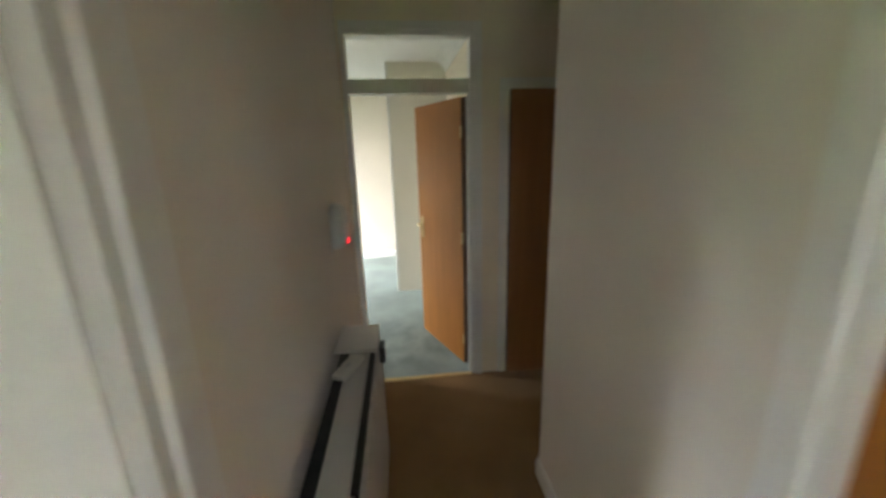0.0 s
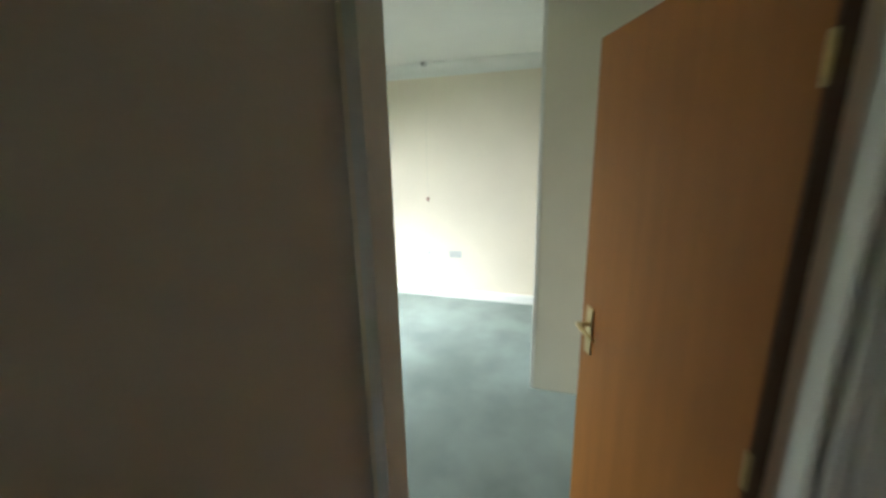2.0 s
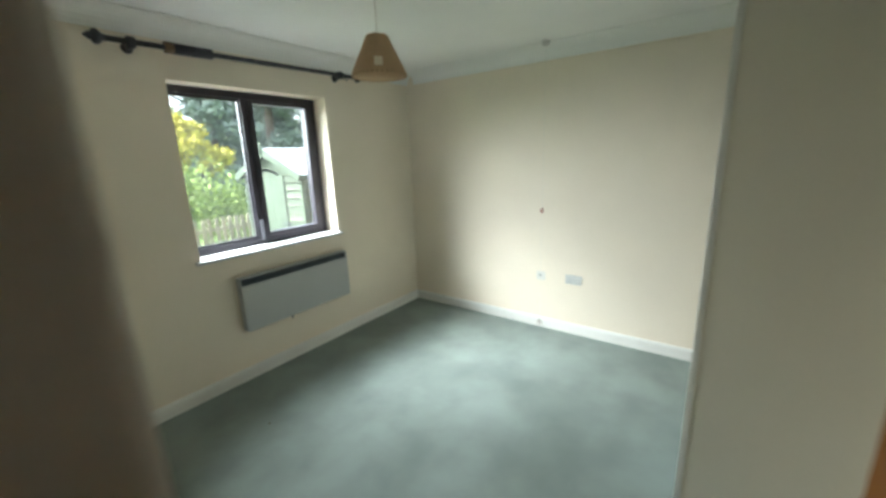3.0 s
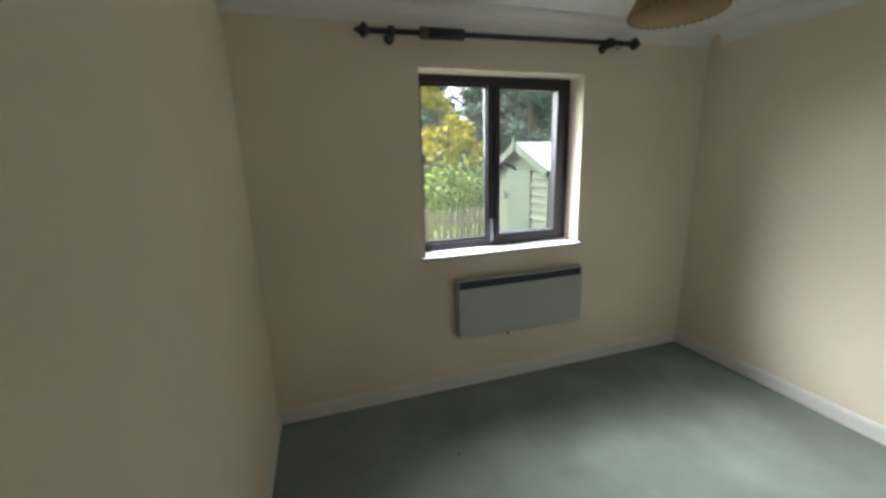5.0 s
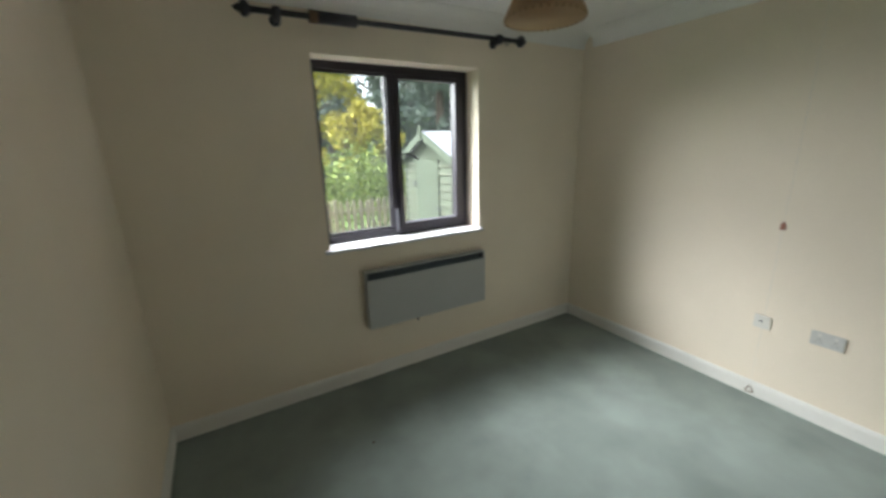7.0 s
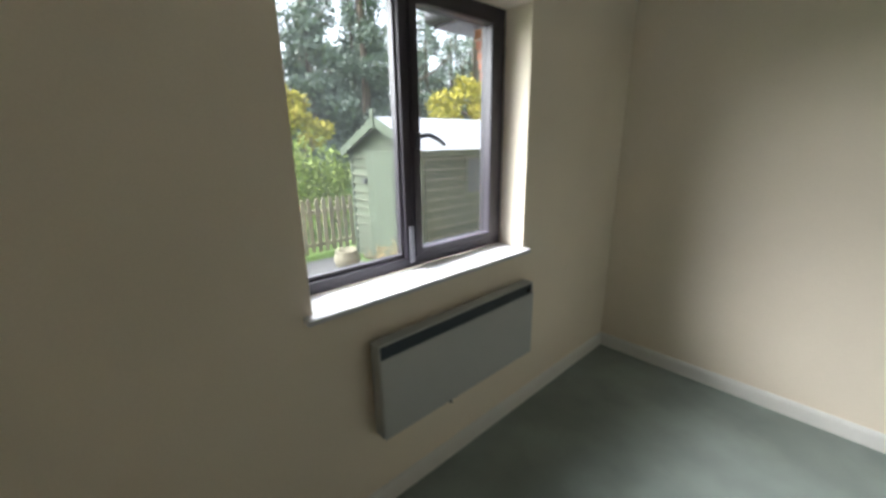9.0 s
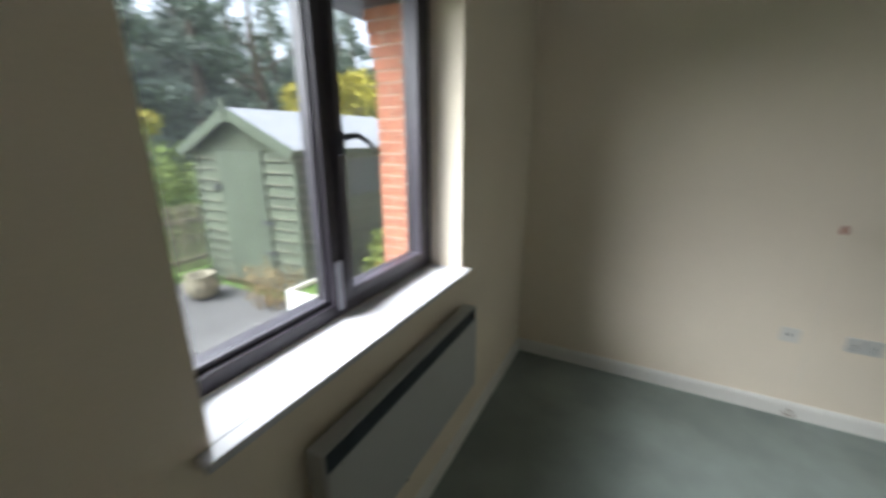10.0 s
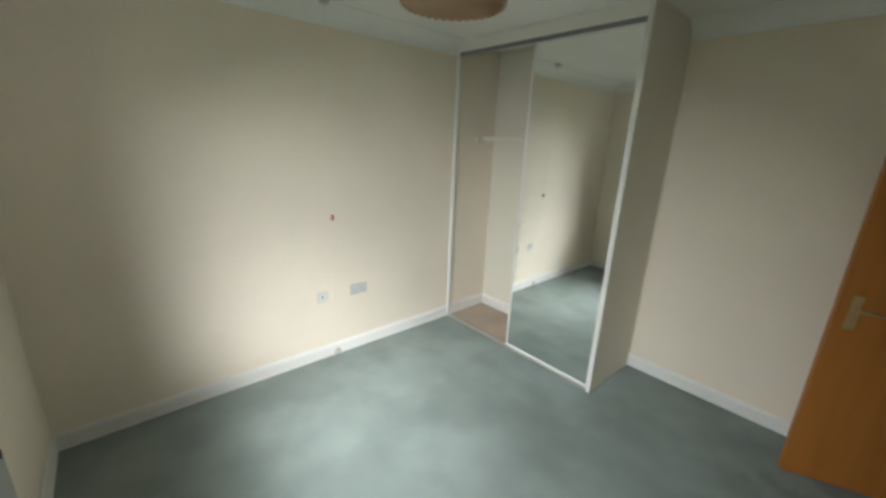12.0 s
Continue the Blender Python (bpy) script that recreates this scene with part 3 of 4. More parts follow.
# The track's dark grey also paints the shadow gap between fascia and mirror.
part("top_track", boxes((WX + 0.027, W - 0.03, WY - 0.012, WY - 0.006, WT - 0.028, WT), (WX + 0.027, W - 0.03, WY - 0.055, WY - 0.012, WT - 0.006, WT)), DULL_GREY, ward, "metal top track, dark grey for the shadow gap above the mirror")
part("bottom_track", boxes((WX + 0.027, W - 0.03, WY - 0.046, WY - 0.003, 0.0, 0.006), (WX + 0.027, W - 0.03, WY - 0.010, WY - 0.003, 0.006, 0.014), (WX + 0.027, W - 0.03, WY - 0.045, WY - 0.038, 0.006, 0.012), bevel=0.0015), STEEL, ward, "grey metal floor track")
part("back_panel", boxes((WX + 0.018, W - 0.001, -3.44, -3.42, 0.0, CEIL - 0.001)), PANEL, ward)
part("inner_skirting", skirting("y", -3.42, 1, 2.2, W - 0.001, 0.11), WHITE_GLOSS, ward)
part("side_skirting", skirting("x", W, -1, -3.404, WY - 0.032, 0.11), WHITE_GLOSS, ward)
part("inner_carpet", boxes((WX + 0.018, W - 0.001, -3.42, WY - 0.062, 0.0, 0.006)), CARPET_BEIGE, ward, "beige carpet offcut inside")
part("shelf", boxes((WX + 0.018, W - 0.001, -3.42, -3.25, 1.765, 1.783), bevel=0.002), PANEL, ward, "off-white shelf")
part("shelf_batten", boxes((W - 0.02, W - 0.001, -3.42, -3.16, 1.735, 1.765), (WX + 0.018, W - 0.02, -3.27, -3.25, 1.742, 1.7645)), PANEL, ward)
MX0, MX1, MZ0, MZ1 = WX + 0.03, 2.55, 0.014, WT - 0.016
mdoor = part("mirror_door", boxes((MX0, MX0 + 0.011, WY - 0.036, WY - 0.016, MZ0, MZ1), (MX1 - 0.011, MX1, WY - 0.036, WY - 0.016, MZ0, MZ1),
                                  (MX0 + 0.011, MX1 - 0.011, WY - 0.036, WY - 0.016, MZ0, MZ0 + 0.022), (MX0 + 0.011, MX1 - 0.011, WY - 0.036, WY - 0.016, MZ1 - 0.02, MZ1), bevel=0.003), WHITE_GLOSS, ward, "slim white door frame")
part("mirror_panel", boxes((MX0 + 0.009, MX1 - 0.009, WY - 0.032, WY - 0.024, MZ0 + 0.020, MZ1 - 0.018)), MIRROR, mdoor, "large clear mirror")

# ---- panel heater under the window ----
heat = thing("panel_heater", "grey wall-mounted electric panel heater with dark grille", "heater")
HX0, HX1, HY, HZ0, HZ1 = 1.236, 2.236, -0.086, 0.418, 0.845
part("front_panel", boxes((HX0 + 0.004, HX1, HY, HY + 0.006, HZ0, HZ1 - 0.062), bevel=0.0025), HEATER_GREY, heat, "flat grey front panel")
part("case", boxes((HX0, HX0 + 0.008, HY + 0.007, -0.022, HZ0 + 0.006, HZ1 - 0.002), (HX1 - 0.010, HX1 - 0.002, HY + 0.007, -0.022, HZ0 + 0.006, HZ1 - 0.002),
                   (HX0 + 0.008, HX1 - 0.010, HY + 0.012, -0.022, HZ1 - 0.012, HZ1 - 0.002), (HX0 + 0.008, HX1 - 0.010, -0.03, -0.022, HZ0 + 0.006, HZ1 - 0.012)), HEATER_GREY, heat)
part("grille_back", boxes((HX0 + 0.009, HX1 - 0.011, HY + 0.022, HY + 0.026, HZ1 - 0.064, HZ1 - 0.013)), HEATER_DARK, heat)
gl = part("grille", boxes(*[(HX0 + 0.009, HX1 - 0.012, HY + 0.003, HY + 0.020, HZ1 - 0.061 + i * 0.0085, HZ1 - 0.057 + i * 0.0085) for i in range(6)]), HEATER_DARK, heat, "dark blue-grey outlet grille")
for x in (HX0 + 0.12, HX1 - 0.16):
    part("wall_bracket", boxes((x, x + 0.04, -0.022, -0.0005, HZ0 + 0.05, HZ1 - 0.06)), STEEL, heat)
part("thermostat_dial", tube([(1.616, HY + 0.014, HZ0 + 0.02), (1.616, HY + 0.014, HZ0 - 0.022)], 0.008, 12), BLACK, heat, "tiny dark dial", smooth=True)
part("control_knob", moved(tube([(0, 0, 0), (0, -0.012, 0)], 0.014, 16), pose(HX1 - 0.05, HY + 0.004, HZ1 - 0.034)), BLACK, heat, smooth=True)


# ---- outlets on the east wall ----
def outlet(name, label, y, z, w, mat, socket_count):
    o = thing(name, label, "wall socket", m=pose(W, y, z))
    part("plate", boxes((-0.010, -0.0005, -w / 2, w / 2, -0.043, 0.043), bevel=0.004), mat, o)
    if socket_count == 1:
        part("outlet_hole", moved(tube([(-0.0135, 0, 0), (-0.0095, 0, 0)], 0.007, 14), pose(0, 0.004, 0.004)), BLACK, o, "small dark aerial outlet")
    else:
        for cy in (-0.036, 0.036):
            part("switch", boxes((-0.0135, -0.0095, cy - 0.006, cy + 0.006, 0.014, 0.032), bevel=0.0015), PLASTIC, o)
            part("pin_hole", boxes((-0.0108, -0.0095, cy - 0.0025, cy + 0.0025, -0.004, 0.005), (-0.0108, -0.0095, cy - 0.014, cy - 0.008, -0.022, -0.018), (-0.0108, -0.0095, cy + 0.008, cy + 0.014, -0.022, -0.018)), BLACK, o)
    return o


outlet("aerial_socket", "square white aerial outlet on the cream wall", -1.572, 0.524, 0.088, PLASTIC, 1)
outlet("double_socket", "grey-white double power socket on the cream wall", -1.883, 0.528, 0.148, GREY_PLASTIC, 2)

# ---- small bits lying on the carpet ----
for bx, by, turn in ((1.015, -0.646, 20),):
    bit = thing("leaf_scrap", "tiny dark scrap of dry leaf on the carpet", "debris", m=pose(bx, by, 0.001, 0, 0, turn))
    scrap = lathe([(0.0, 0.0), (0.010, 0.001), (0.008, 0.004), (0.003, 0.006), (0.0, 0.0062)], 9, 0.0012)
    part("blade", moved(scrap, Matrix.Diagonal((1.0, 0.55, 1.0, 1.0))), LIPPING, bit)

# ---- emergency pull cord ----
cord = thing("pull_cord", "thin white emergency pull cord with red handle, hanging", "pull cord", m=pose(3.203, -1.618, CEIL))
part("ceiling_switch", lathe([(0.0, -0.035), (0.018, -0.034), (0.030, -0.026), (0.036, -0.008), (0.036, -0.0005)], 24), GREY_PLASTIC, cord, smooth=True)
part("cord", tube([(0, 0, -0.03), (0.001, 0.001, -0.7), (0.0, 0.0, -1.35), (0.001, -0.001, -1.9), (0, 0, -2.405)], 0.0010, 6), PLASTIC, cord)
part("pull_handle", moved(lathe([(0.0, -0.03), (0.011, -0.026), (0.014, -0.012), (0.011, 0.006), (0.005, 0.016), (0.0, 0.018)], 16), pose(0, 0, -1.365)), RED_PLASTIC, cord, "dull red acorn handle", smooth=True)
tri = [Vector((0, 0.030 * math.sin(2 * math.pi * i / 3), 0.030 * math.cos(2 * math.pi * i / 3) - 2.442)) for i in (0, 1, 2, 3)]
loop = []
for a, b in zip(tri, tri[1:]):
    loop += [a.lerp(b, 0.15), a.lerp(b, 0.5), a.lerp(b, 0.85)]
part("pull_ring", tube(loop + [loop[0]], 0.0035, 8), BROWN_RING, cord, "small triangular pull ring", smooth=True)

# ---- pendant lamp ----
pend = thing("pendant_lamp", "beige fabric cone pendant shade on a white flex", "ceiling lamp", m=pose(1.62, -1.28, CEIL))
part("ceiling_rose", lathe([(0.010, -0.032), (0.030, -0.026), (0.042, -0.010), (0.044, -0.0005)], 28), PLASTIC, pend, smooth=True)
part("flex", tube([(0, 0, -0.03), (0.003, 0, -0.12), (0, 0, -0.245)], 0.0035, 8), PLASTIC, pend, smooth=True)
SB, ST = 2.118 - CEIL, 2.323 - CEIL
part("lamp_holder", lathe([(0.014, ST - 0.07), (0.019, ST - 0.06), (0.019, ST - 0.01), (0.010, ST + 0.015)], 20), PLASTIC, pend, smooth=True)
shade = part("shade", lathe([(0.154, SB), (0.151, SB + 0.012), (0.120, SB + 0.076), (0.090, SB + 0.138), (0.062, ST - 0.006), (0.057, ST)], 40), SHADE, pend, "beige fabric cone shade", smooth=True)
bead_bm = bmesh.new()
bmesh.ops.create_icosphere(bead_bm, subdivisions=1, radius=0.011)
bead_mesh = to_mesh("bead", moved(bead_bm, Matrix.Diagonal((0.4, 1.0, 0.75, 1))), SHADE_TRIM, True)
for i in range(36):
    o = new("braid_bead", bead_mesh)
    o.parent = shade
    o.matrix_basis = Matrix.Rotation(2 * math.pi * i / 36, 4, "Z") @ Matrix.Translation((0.150, 0, SB + 0.002))
patch = boxes((-0.022, 0.022, -0.001, 0.001, -0.026, 0.026), bevel=0.0005)
part("paper_label", moved(patch, Matrix.Translation((0.1345 * math.sin(math.radians(-46)), -0.1345 * math.cos(math.radians(-46)), SB + 0.052)) @ pose(0, 0, 0, -26, 0, -46)), CREAM, shade, "pale label on the shade")
part("spider", tube([(-0.055, 0, ST - 0.004), (0.055, 0, ST - 0.004)], 0.002, 6), STEEL, pend)
part("bulb", lathe([(0.0, ST - 0.155), (0.018, ST - 0.15), (0.029, ST - 0.13), (0.029, ST - 0.115), (0.014, ST - 0.078), (0.013, ST - 0.068)], 20), PLASTIC, pend, smooth=True)

# ---- curtain pole ----
RZ0, RZ1, RX0, RX1 = 2.366, 2.400, 0.66, 2.61
pole = thing("curtain_pole", "dark curtain pole with turned finials above the window", "curtain pole")


def rod_z(x):
    return RZ0 + (RZ1 - RZ0) * (x - RX0) / (RX1 - RX0)


part("rod", tube([(RX0 + 0.09, -0.08, rod_z(RX0 + 0.09)), (RX1 - 0.09, -0.08, rod_z(RX1 - 0.09))], 0.0155, 14), IRON, pole, smooth=True)
part("sleeve", tube([(1.075, -0.08, rod_z(1.075)), (1.30, -0.08, rod_z(1.30))], 0.032, 16), IRON, pole, "thick dark joining sleeve", smooth=True)
part("sleeve_ring", tube([(1.033, -0.08, rod_z(1.033)), (1.075, -0.08, rod_z(1.075))], 0.034, 16), BROWN_RING, pole, "worn brown wooden ring", smooth=True)
for x, sgn in ((RX0 + 0.09, -1), (RX1 - 0.09, 1)):
    fin = lathe([(0.016, 0.0), (0.020, 0.004), (0.014, 0.010), (0.028, 0.018), (0.041, 0.036), (0.036, 0.052), (0.016, 0.064), (0.022, 0.070), (0.012, 0.080), (0.006, 0.092), (0.0, 0.094)], 18)
    part("finial", moved(fin, pose(x, -0.08, rod_z(x), 0, 90 * sgn, 0)), IRON, pole, "turned dark finial", smooth=True)
for x in (0.865, 2.36):
    z = rod_z(x)
    br = part("bracket", tube([(x, -0.001, z - 0.02), (x, -0.045, z - 0.025), (x, -0.08, z - 0.018)], [0.012, 0.010, 0.011], 10), IRON, pole, smooth=True)
    part("bracket_cup", tube([(x - 0.018, -0.08, z - 0.002), (x + 0.018, -0.08, z - 0.002)], 0.031, 16), IRON, br, smooth=True)
    part("wall_rose", moved(lathe([(0.030, 0.0), (0.030, 0.006), (0.016, 0.014), (0.012, 0.016)], 18), pose(x, -0.0006, z - 0.02, 90, 0, 0)), IRON, br, smooth=True)
ring_pts = [(2.43, -0.08 + 0.024 * math.cos(a * math.pi / 6), rod_z(2.43) - 0.011 + 0.026 * math.sin(a * math.pi / 6)) for a in range(13)]
part("curtain_ring", tube(ring_pts, 0.0035, 8), IRON, pole, smooth=True)

# ---- hall: storage heater and alarm unit ----
SX0, SX1, SYF, SZT = -1.83, -0.845, -2.812, 0.80
sh = thing("storage_heater", "cream slimline storage heater along the hall wall", "heater")
part("body", boxes((SX0, SX1, SYF + 0.006, HALL_N - 0.030, 0.04, SZT - 0.012), bevel=0.006), STORAGE_GREY, sh)
part("front_panel", boxes((SX0 + 0.01, SX1 - 0.01, SYF - 0.014, SYF + 0.004, 0.06, SZT - 0.05), bevel=0.006), STORAGE_GREY, sh, "cream front panel")
part("top_plate", boxes((SX0 + 0.004, SX1 - 0.004, SYF + 0.022, HALL_N - 0.067, SZT - 0.012, SZT), bevel=0.004), STORAGE_GREY, sh, "cream top plate")
# Solid black strip paints the shade of the gap behind the top plate.
part("rear_gap_shade", boxes((SX0 + 0.004, SX1 - 0.25, HALL_N - 0.066, HALL_N - 0.030, SZT - 0.011, SZT + 0.001)), BLACK, sh, "black strip for the shade in the rear air gap")
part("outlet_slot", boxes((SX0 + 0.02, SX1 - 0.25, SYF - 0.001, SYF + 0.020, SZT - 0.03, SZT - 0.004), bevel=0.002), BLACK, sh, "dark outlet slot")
part("end_cover", boxes((SX1 - 0.245, SX1 + 0.002, SYF - 0.012, HALL_N - 0.002, SZT - 0.002, SZT + 0.014), bevel=0.004), PLASTIC, sh, "white end cover")
part("control_unit", moved(boxes((-0.085, 0.085, -0.030, 0.030, 0.0, 0.024), bevel=0.009), pose(-1.222, -2.718, SZT + 0.001, 0, 0, -21)), PLASTIC, sh, "white rounded control unit")
part("display", moved(boxes((-0.020, 0.012, -0.010, 0.010, 0.0195, 0.0212)), pose(-1.222, -2.718, SZT + 0.004, 0, 0, -21)), GREY_PLASTIC, sh)
part("side_switch", boxes((SX1 - 0.20, SX1 - 0.12, SYF - 0.042, SYF - 0.015, SZT - 0.09, SZT - 0.012), bevel=0.005), BLACK, sh, "black switch block")
for x in (SX0 + 0.05, SX1 - 0.12):
    part("foot", boxes((x, x + 0.07, SYF + 0.01, HALL_N - 0.03, 0.0, 0.04)), BLACK, sh)

al = thing("alarm_unit", "rounded grey-white alarm unit with lit red button", "alarm", m=pose(-0.795, HALL_N, 1.31))
bm = bmesh.new()
rings = []
for k, (s, d) in enumerate(((1.0, -0.0005), (1.0, -0.022), (0.94, -0.042), (0.80, -0.058), (0.55, -0.066))):
    ring = []
    for i in range(32):
        a = 2 * math.pi * i / 32
        c, q = math.cos(a), math.sin(a)
        ex = 0.076 * math.copysign(abs(c) ** 0.62, c) * (1 + 0.22 * q)
        ez = 0.108 * math.copysign(abs(q) ** 0.66, q)
        ring.append(bm.verts.new((ex * s, d, ez * s)))
    rings.append(ring)
for a, b in zip(rings, rings[1:]):
    for i in range(32):
        j = (i + 1) % 32
        bm.faces.new((a[i], a[j], b[j], b[i]))
bm.faces.new(rings[-1])
bm.faces.new(list(reversed(rings[0])))
part("cover", bm, GREY_PLASTIC, al, smooth=True)
part("back_plate", boxes((-0.092, -0.084, -0.006, -0.0005, -0.11, 0.085), bevel=0.002), GREY_PLASTIC, al)
part("red_button", moved(boxes((-0.025, 0.025, -0.006, 0.006, -0.014, 0.014), bevel=0.004), pose(0.003, -0.062, -0.064, -18, -12, 0)), GLOW_RED, al, "glowing red button")
for dx in (-0.024, 0.044):
    part("side_button", moved(boxes((-0.007, 0.007, -0.005, 0.005, -0.010, 0.010), bevel=0.003), pose(dx, -0.057, -0.070 + dx * 0.2, -18, 0, 0)), BLACK, al)

# ---- outdoors ----
GROUND, PATIO = -0.30, -0.20
structure("ground", boxes((-300, 300, -300, 600, GROUND - 0.3, GROUND)), LAWN, "grass and garden ground")

# patio: a bed with slabs on it
patio = structure("pavement_patio", boxes((-2.0, 4.15, 0.301, 2.62, GROUND, PATIO - 0.03)), MORTAR, "grey concrete patio")
slab_mesh = to_mesh("slab", boxes((-0.295, 0.295, -0.27, 0.27, -0.03, 0.0), bevel=0.004), PAVING)
for i in range(10):
    for j in range(4):
        o = new("slab", slab_mesh)
        o.parent = patio
        o.matrix_basis = pose(-1.66 + i * 0.61, 0.63 + j * 0.565, PATIO + random.uniform(-0.003, 0.003), random.uniform(-0.3, 0.3), random.uniform(-0.3, 0.3), random.uniform(-0.2, 0.2))
path_bed = structure("pavement_path", boxes((2.3, 3.55, 2.621, 4.6, GROUND, GROUND + 0.03)), PAVING, "grey garden path before the shed")

# shed
shed = thing("garden_shed", "weathered green timber shed with felt roof behind the patio", "shed")
GX, GY0, GY1, GL = 3.66, 2.60, 4.38, 2.5       # front gable at x GX, between GY0 and GY1, length GL
GYM, EAVE, RIDGE, BASE = (2.60 + 4.38) / 2, 1.50, 1.90, -0.22
bm = boxes((GX + 0.02, GX + GL, GY0 + 0.02, GY1 - 0.02, BASE, EAVE - 0.02))
part("body", bm, SHED_GREEN, shed)
bm = bmesh.new()
tri_f = [(GX + 0.02, GY0 + 0.02, EAVE - 0.02), (GX + 0.02, GY1 - 0.02, EAVE - 0.02), (GX + 0.02, GYM, RIDGE - 0.03)]
va = [bm.verts.new(p) for p in tri_f]
vb = [bm.verts.new((GX + GL, p[1], p[2])) for p in tri_f]
bm.faces.new(va)
bm.faces.new(list(reversed(vb)))
for i in range(3):
    j = (i + 1) % 3
    bm.faces.new((va[i], va[j], vb[j], vb[i]))
part("gable", bm, SHED_GREEN, shed)
for y in (GY0 + 0.1, GY1 - 0.2):
    part("bearer", boxes((GX + 0.05, GX + GL - 0.05, y, y + 0.1, GROUND, BASE)), BARK, shed)
slope = math.atan2(RIDGE - EAVE, GYM - GY0)
for side in (-1, 1):
    span = (GYM - GY0) / math.cos(slope) + 0.12
    m = Matrix.Translation((GX + GL / 2, GYM, RIDGE + 0.02)) @ pose(0, 0, 0, math.degrees(slope) * (1 if side < 0 else -1), 0, 0)
    roof = part("roof_slope", moved(boxes((-GL / 2 - 0.10, GL / 2 + 0.10, -span if side < 0 else 0.0, 0.0 if side < 0 else span, -0.02, 0.004), bevel=0.003), m), FELT, shed, "pale grey mineral felt")
    barge = boxes((-GL / 2 - 0.122, -GL / 2 - 0.102, -span - 0.01 if side < 0 else 0.0, 0.0 if side < 0 else span + 0.01, -0.11, 0.01), bevel=0.003)
    part("bargeboard", moved(barge, m), SHED_PALE, shed, "pale green bargeboard")
    part("eave_board", moved(boxes((-GL / 2 - 0.10, GL / 2 + 0.1, (-span - 0.012) if side < 0 else span, -span if side < 0 else span + 0.012, -0.08, 0.0)), m), SHED_GREEN, shed)
part("finial", boxes((GX - 0.145, GX - 0.123, GYM - 0.035, GYM + 0.035, RIDGE - 0.14, RIDGE + 0.12), bevel=0.008), SHED_PALE, shed, "pale pointed finial")
part("gable_rail", boxes((GX - 0.012, GX + 0.02, GY0 + 0.22, GY1 - 0.45, EAVE - 0.04, EAVE + 0.01)), SHED_GREEN, shed)
door_s = part("shed_door", boxes((GX - 0.025, GX + 0.02, 3.10, 3.88, BASE + 0.03, EAVE - 0.045), bevel=0.004), SHED_PALE, shed, "plain pale green plank door")
for y in (3.29, 3.49, 3.69):
    part("door_joint", boxes((GX - 0.0275, GX - 0.0245, y - 0.003, y + 0.003, BASE + 0.04, EAVE - 0.055)), SHED_GREEN, door_s)
part("hasp", boxes((GX - 0.045, GX - 0.025, 3.89, 3.99, 0.98, 1.05), bevel=0.004), IRON, shed, "black hasp")
for z in (0.25, 0.62):
    part("door_hinge", boxes((GX - 0.033, GX - 0.025, 3.02, 3.22, z, z + 0.03)), IRON, shed)
for y in (GY0 + 0.02, GY1 - 0.02):
    part("corner_post", boxes((GX - 0.02, GX + 0.03, y - 0.03, y + 0.03, BASE, EAVE - 0.01), bevel=0.004), SHED_PALE, shed, "pale corner batten")


def clad_board(length):
    """Overlapping weatherboard with a tapered section: along x, facing -y, its bottom edge proud."""
    bm = bmesh.new()
    prof = ((0.0, 0.0), (-0.036, 0.0), (-0.036, 0.014), (-0.004, 0.127), (0.0, 0.127))
    ends = [[bm.verts.new((x, d, z)) for d, z in prof] for x in (0, length)]
    for i in range(5):
        j = (i + 1) % 5
        bm.faces.new((ends[0][i], ends[0][j], ends[1][j], ends[1][i])).material_index = 1 if i == 1 else 0
    bm.faces.new(ends[0])
    bm.faces.new(list(reversed(ends[1])))
    return bm


side_full = to_mesh("side_board", clad_board(GL - 0.1), SHED_GREEN)
side_left = to_mesh("side_board", clad_board(0.72), SHED_GREEN)
side_right = to_mesh("side_board", clad_board(0.62), SHED_GREEN)
front_r = to_mesh("front_board", clad_board(3.08 - GY0 - 0.05), SHED_GREEN)
front_l = to_mesh("front_board", clad_board(GY1 - 0.05 - 3.90), SHED_GREEN)
for me in (side_full, side_left, side_right, front_r, front_l):
    me.materials.append(SHED_WORN)
for i in range(13):
    z = BASE + 0.01 + i * 0.13
    pieces = [(side_full, pose(GX + 0.05, GY0 + 0.02, z))]
    if 8 <= i <= 11:
        pieces = [(side_left, pose(GX + 0.05, GY0 + 0.02, z)), (side_right, pose(GX + GL - 0.67, GY0 + 0.02, z))]
    pieces += [(front_r, pose(GX + 0.02, 3.08, z, 0, 0, -90)), (front_l, pose(GX + 0.02, GY1 - 0.05, z, 0, 0, -90))]
    for me, m in pieces:
        o = new("weatherboard", me)
        o.parent = shed
        o.matrix_basis = m @ pose(0, 0, random.uniform(-0.002, 0.002), 0, random.uniform(-0.25, 0.25), 0)
sw = part("shed_window", boxes((GX + 0.77, GX + 1.83, GY0 - 0.012, GY0 + 0.018, 0.82, 0.87), (GX + 0.77, GX + 1.83, GY0 - 0.012, GY0 + 0.018, 1.345, 1.39),
                               (GX + 0.77, GX + 0.82, GY0 - 0.012, GY0 + 0.018, 0.87, 1.345), (GX + 1.78, GX + 1.83, GY0 - 0.012, GY0 + 0.018, 0.87, 1.345)), SHED_GREEN, shed)
part("pane", boxes((GX + 0.82, GX + 1.78, GY0 + 0.002, GY0 + 0.008, 0.87, 1.345)), DARK_GLASS, sw, "dim shed window pane")

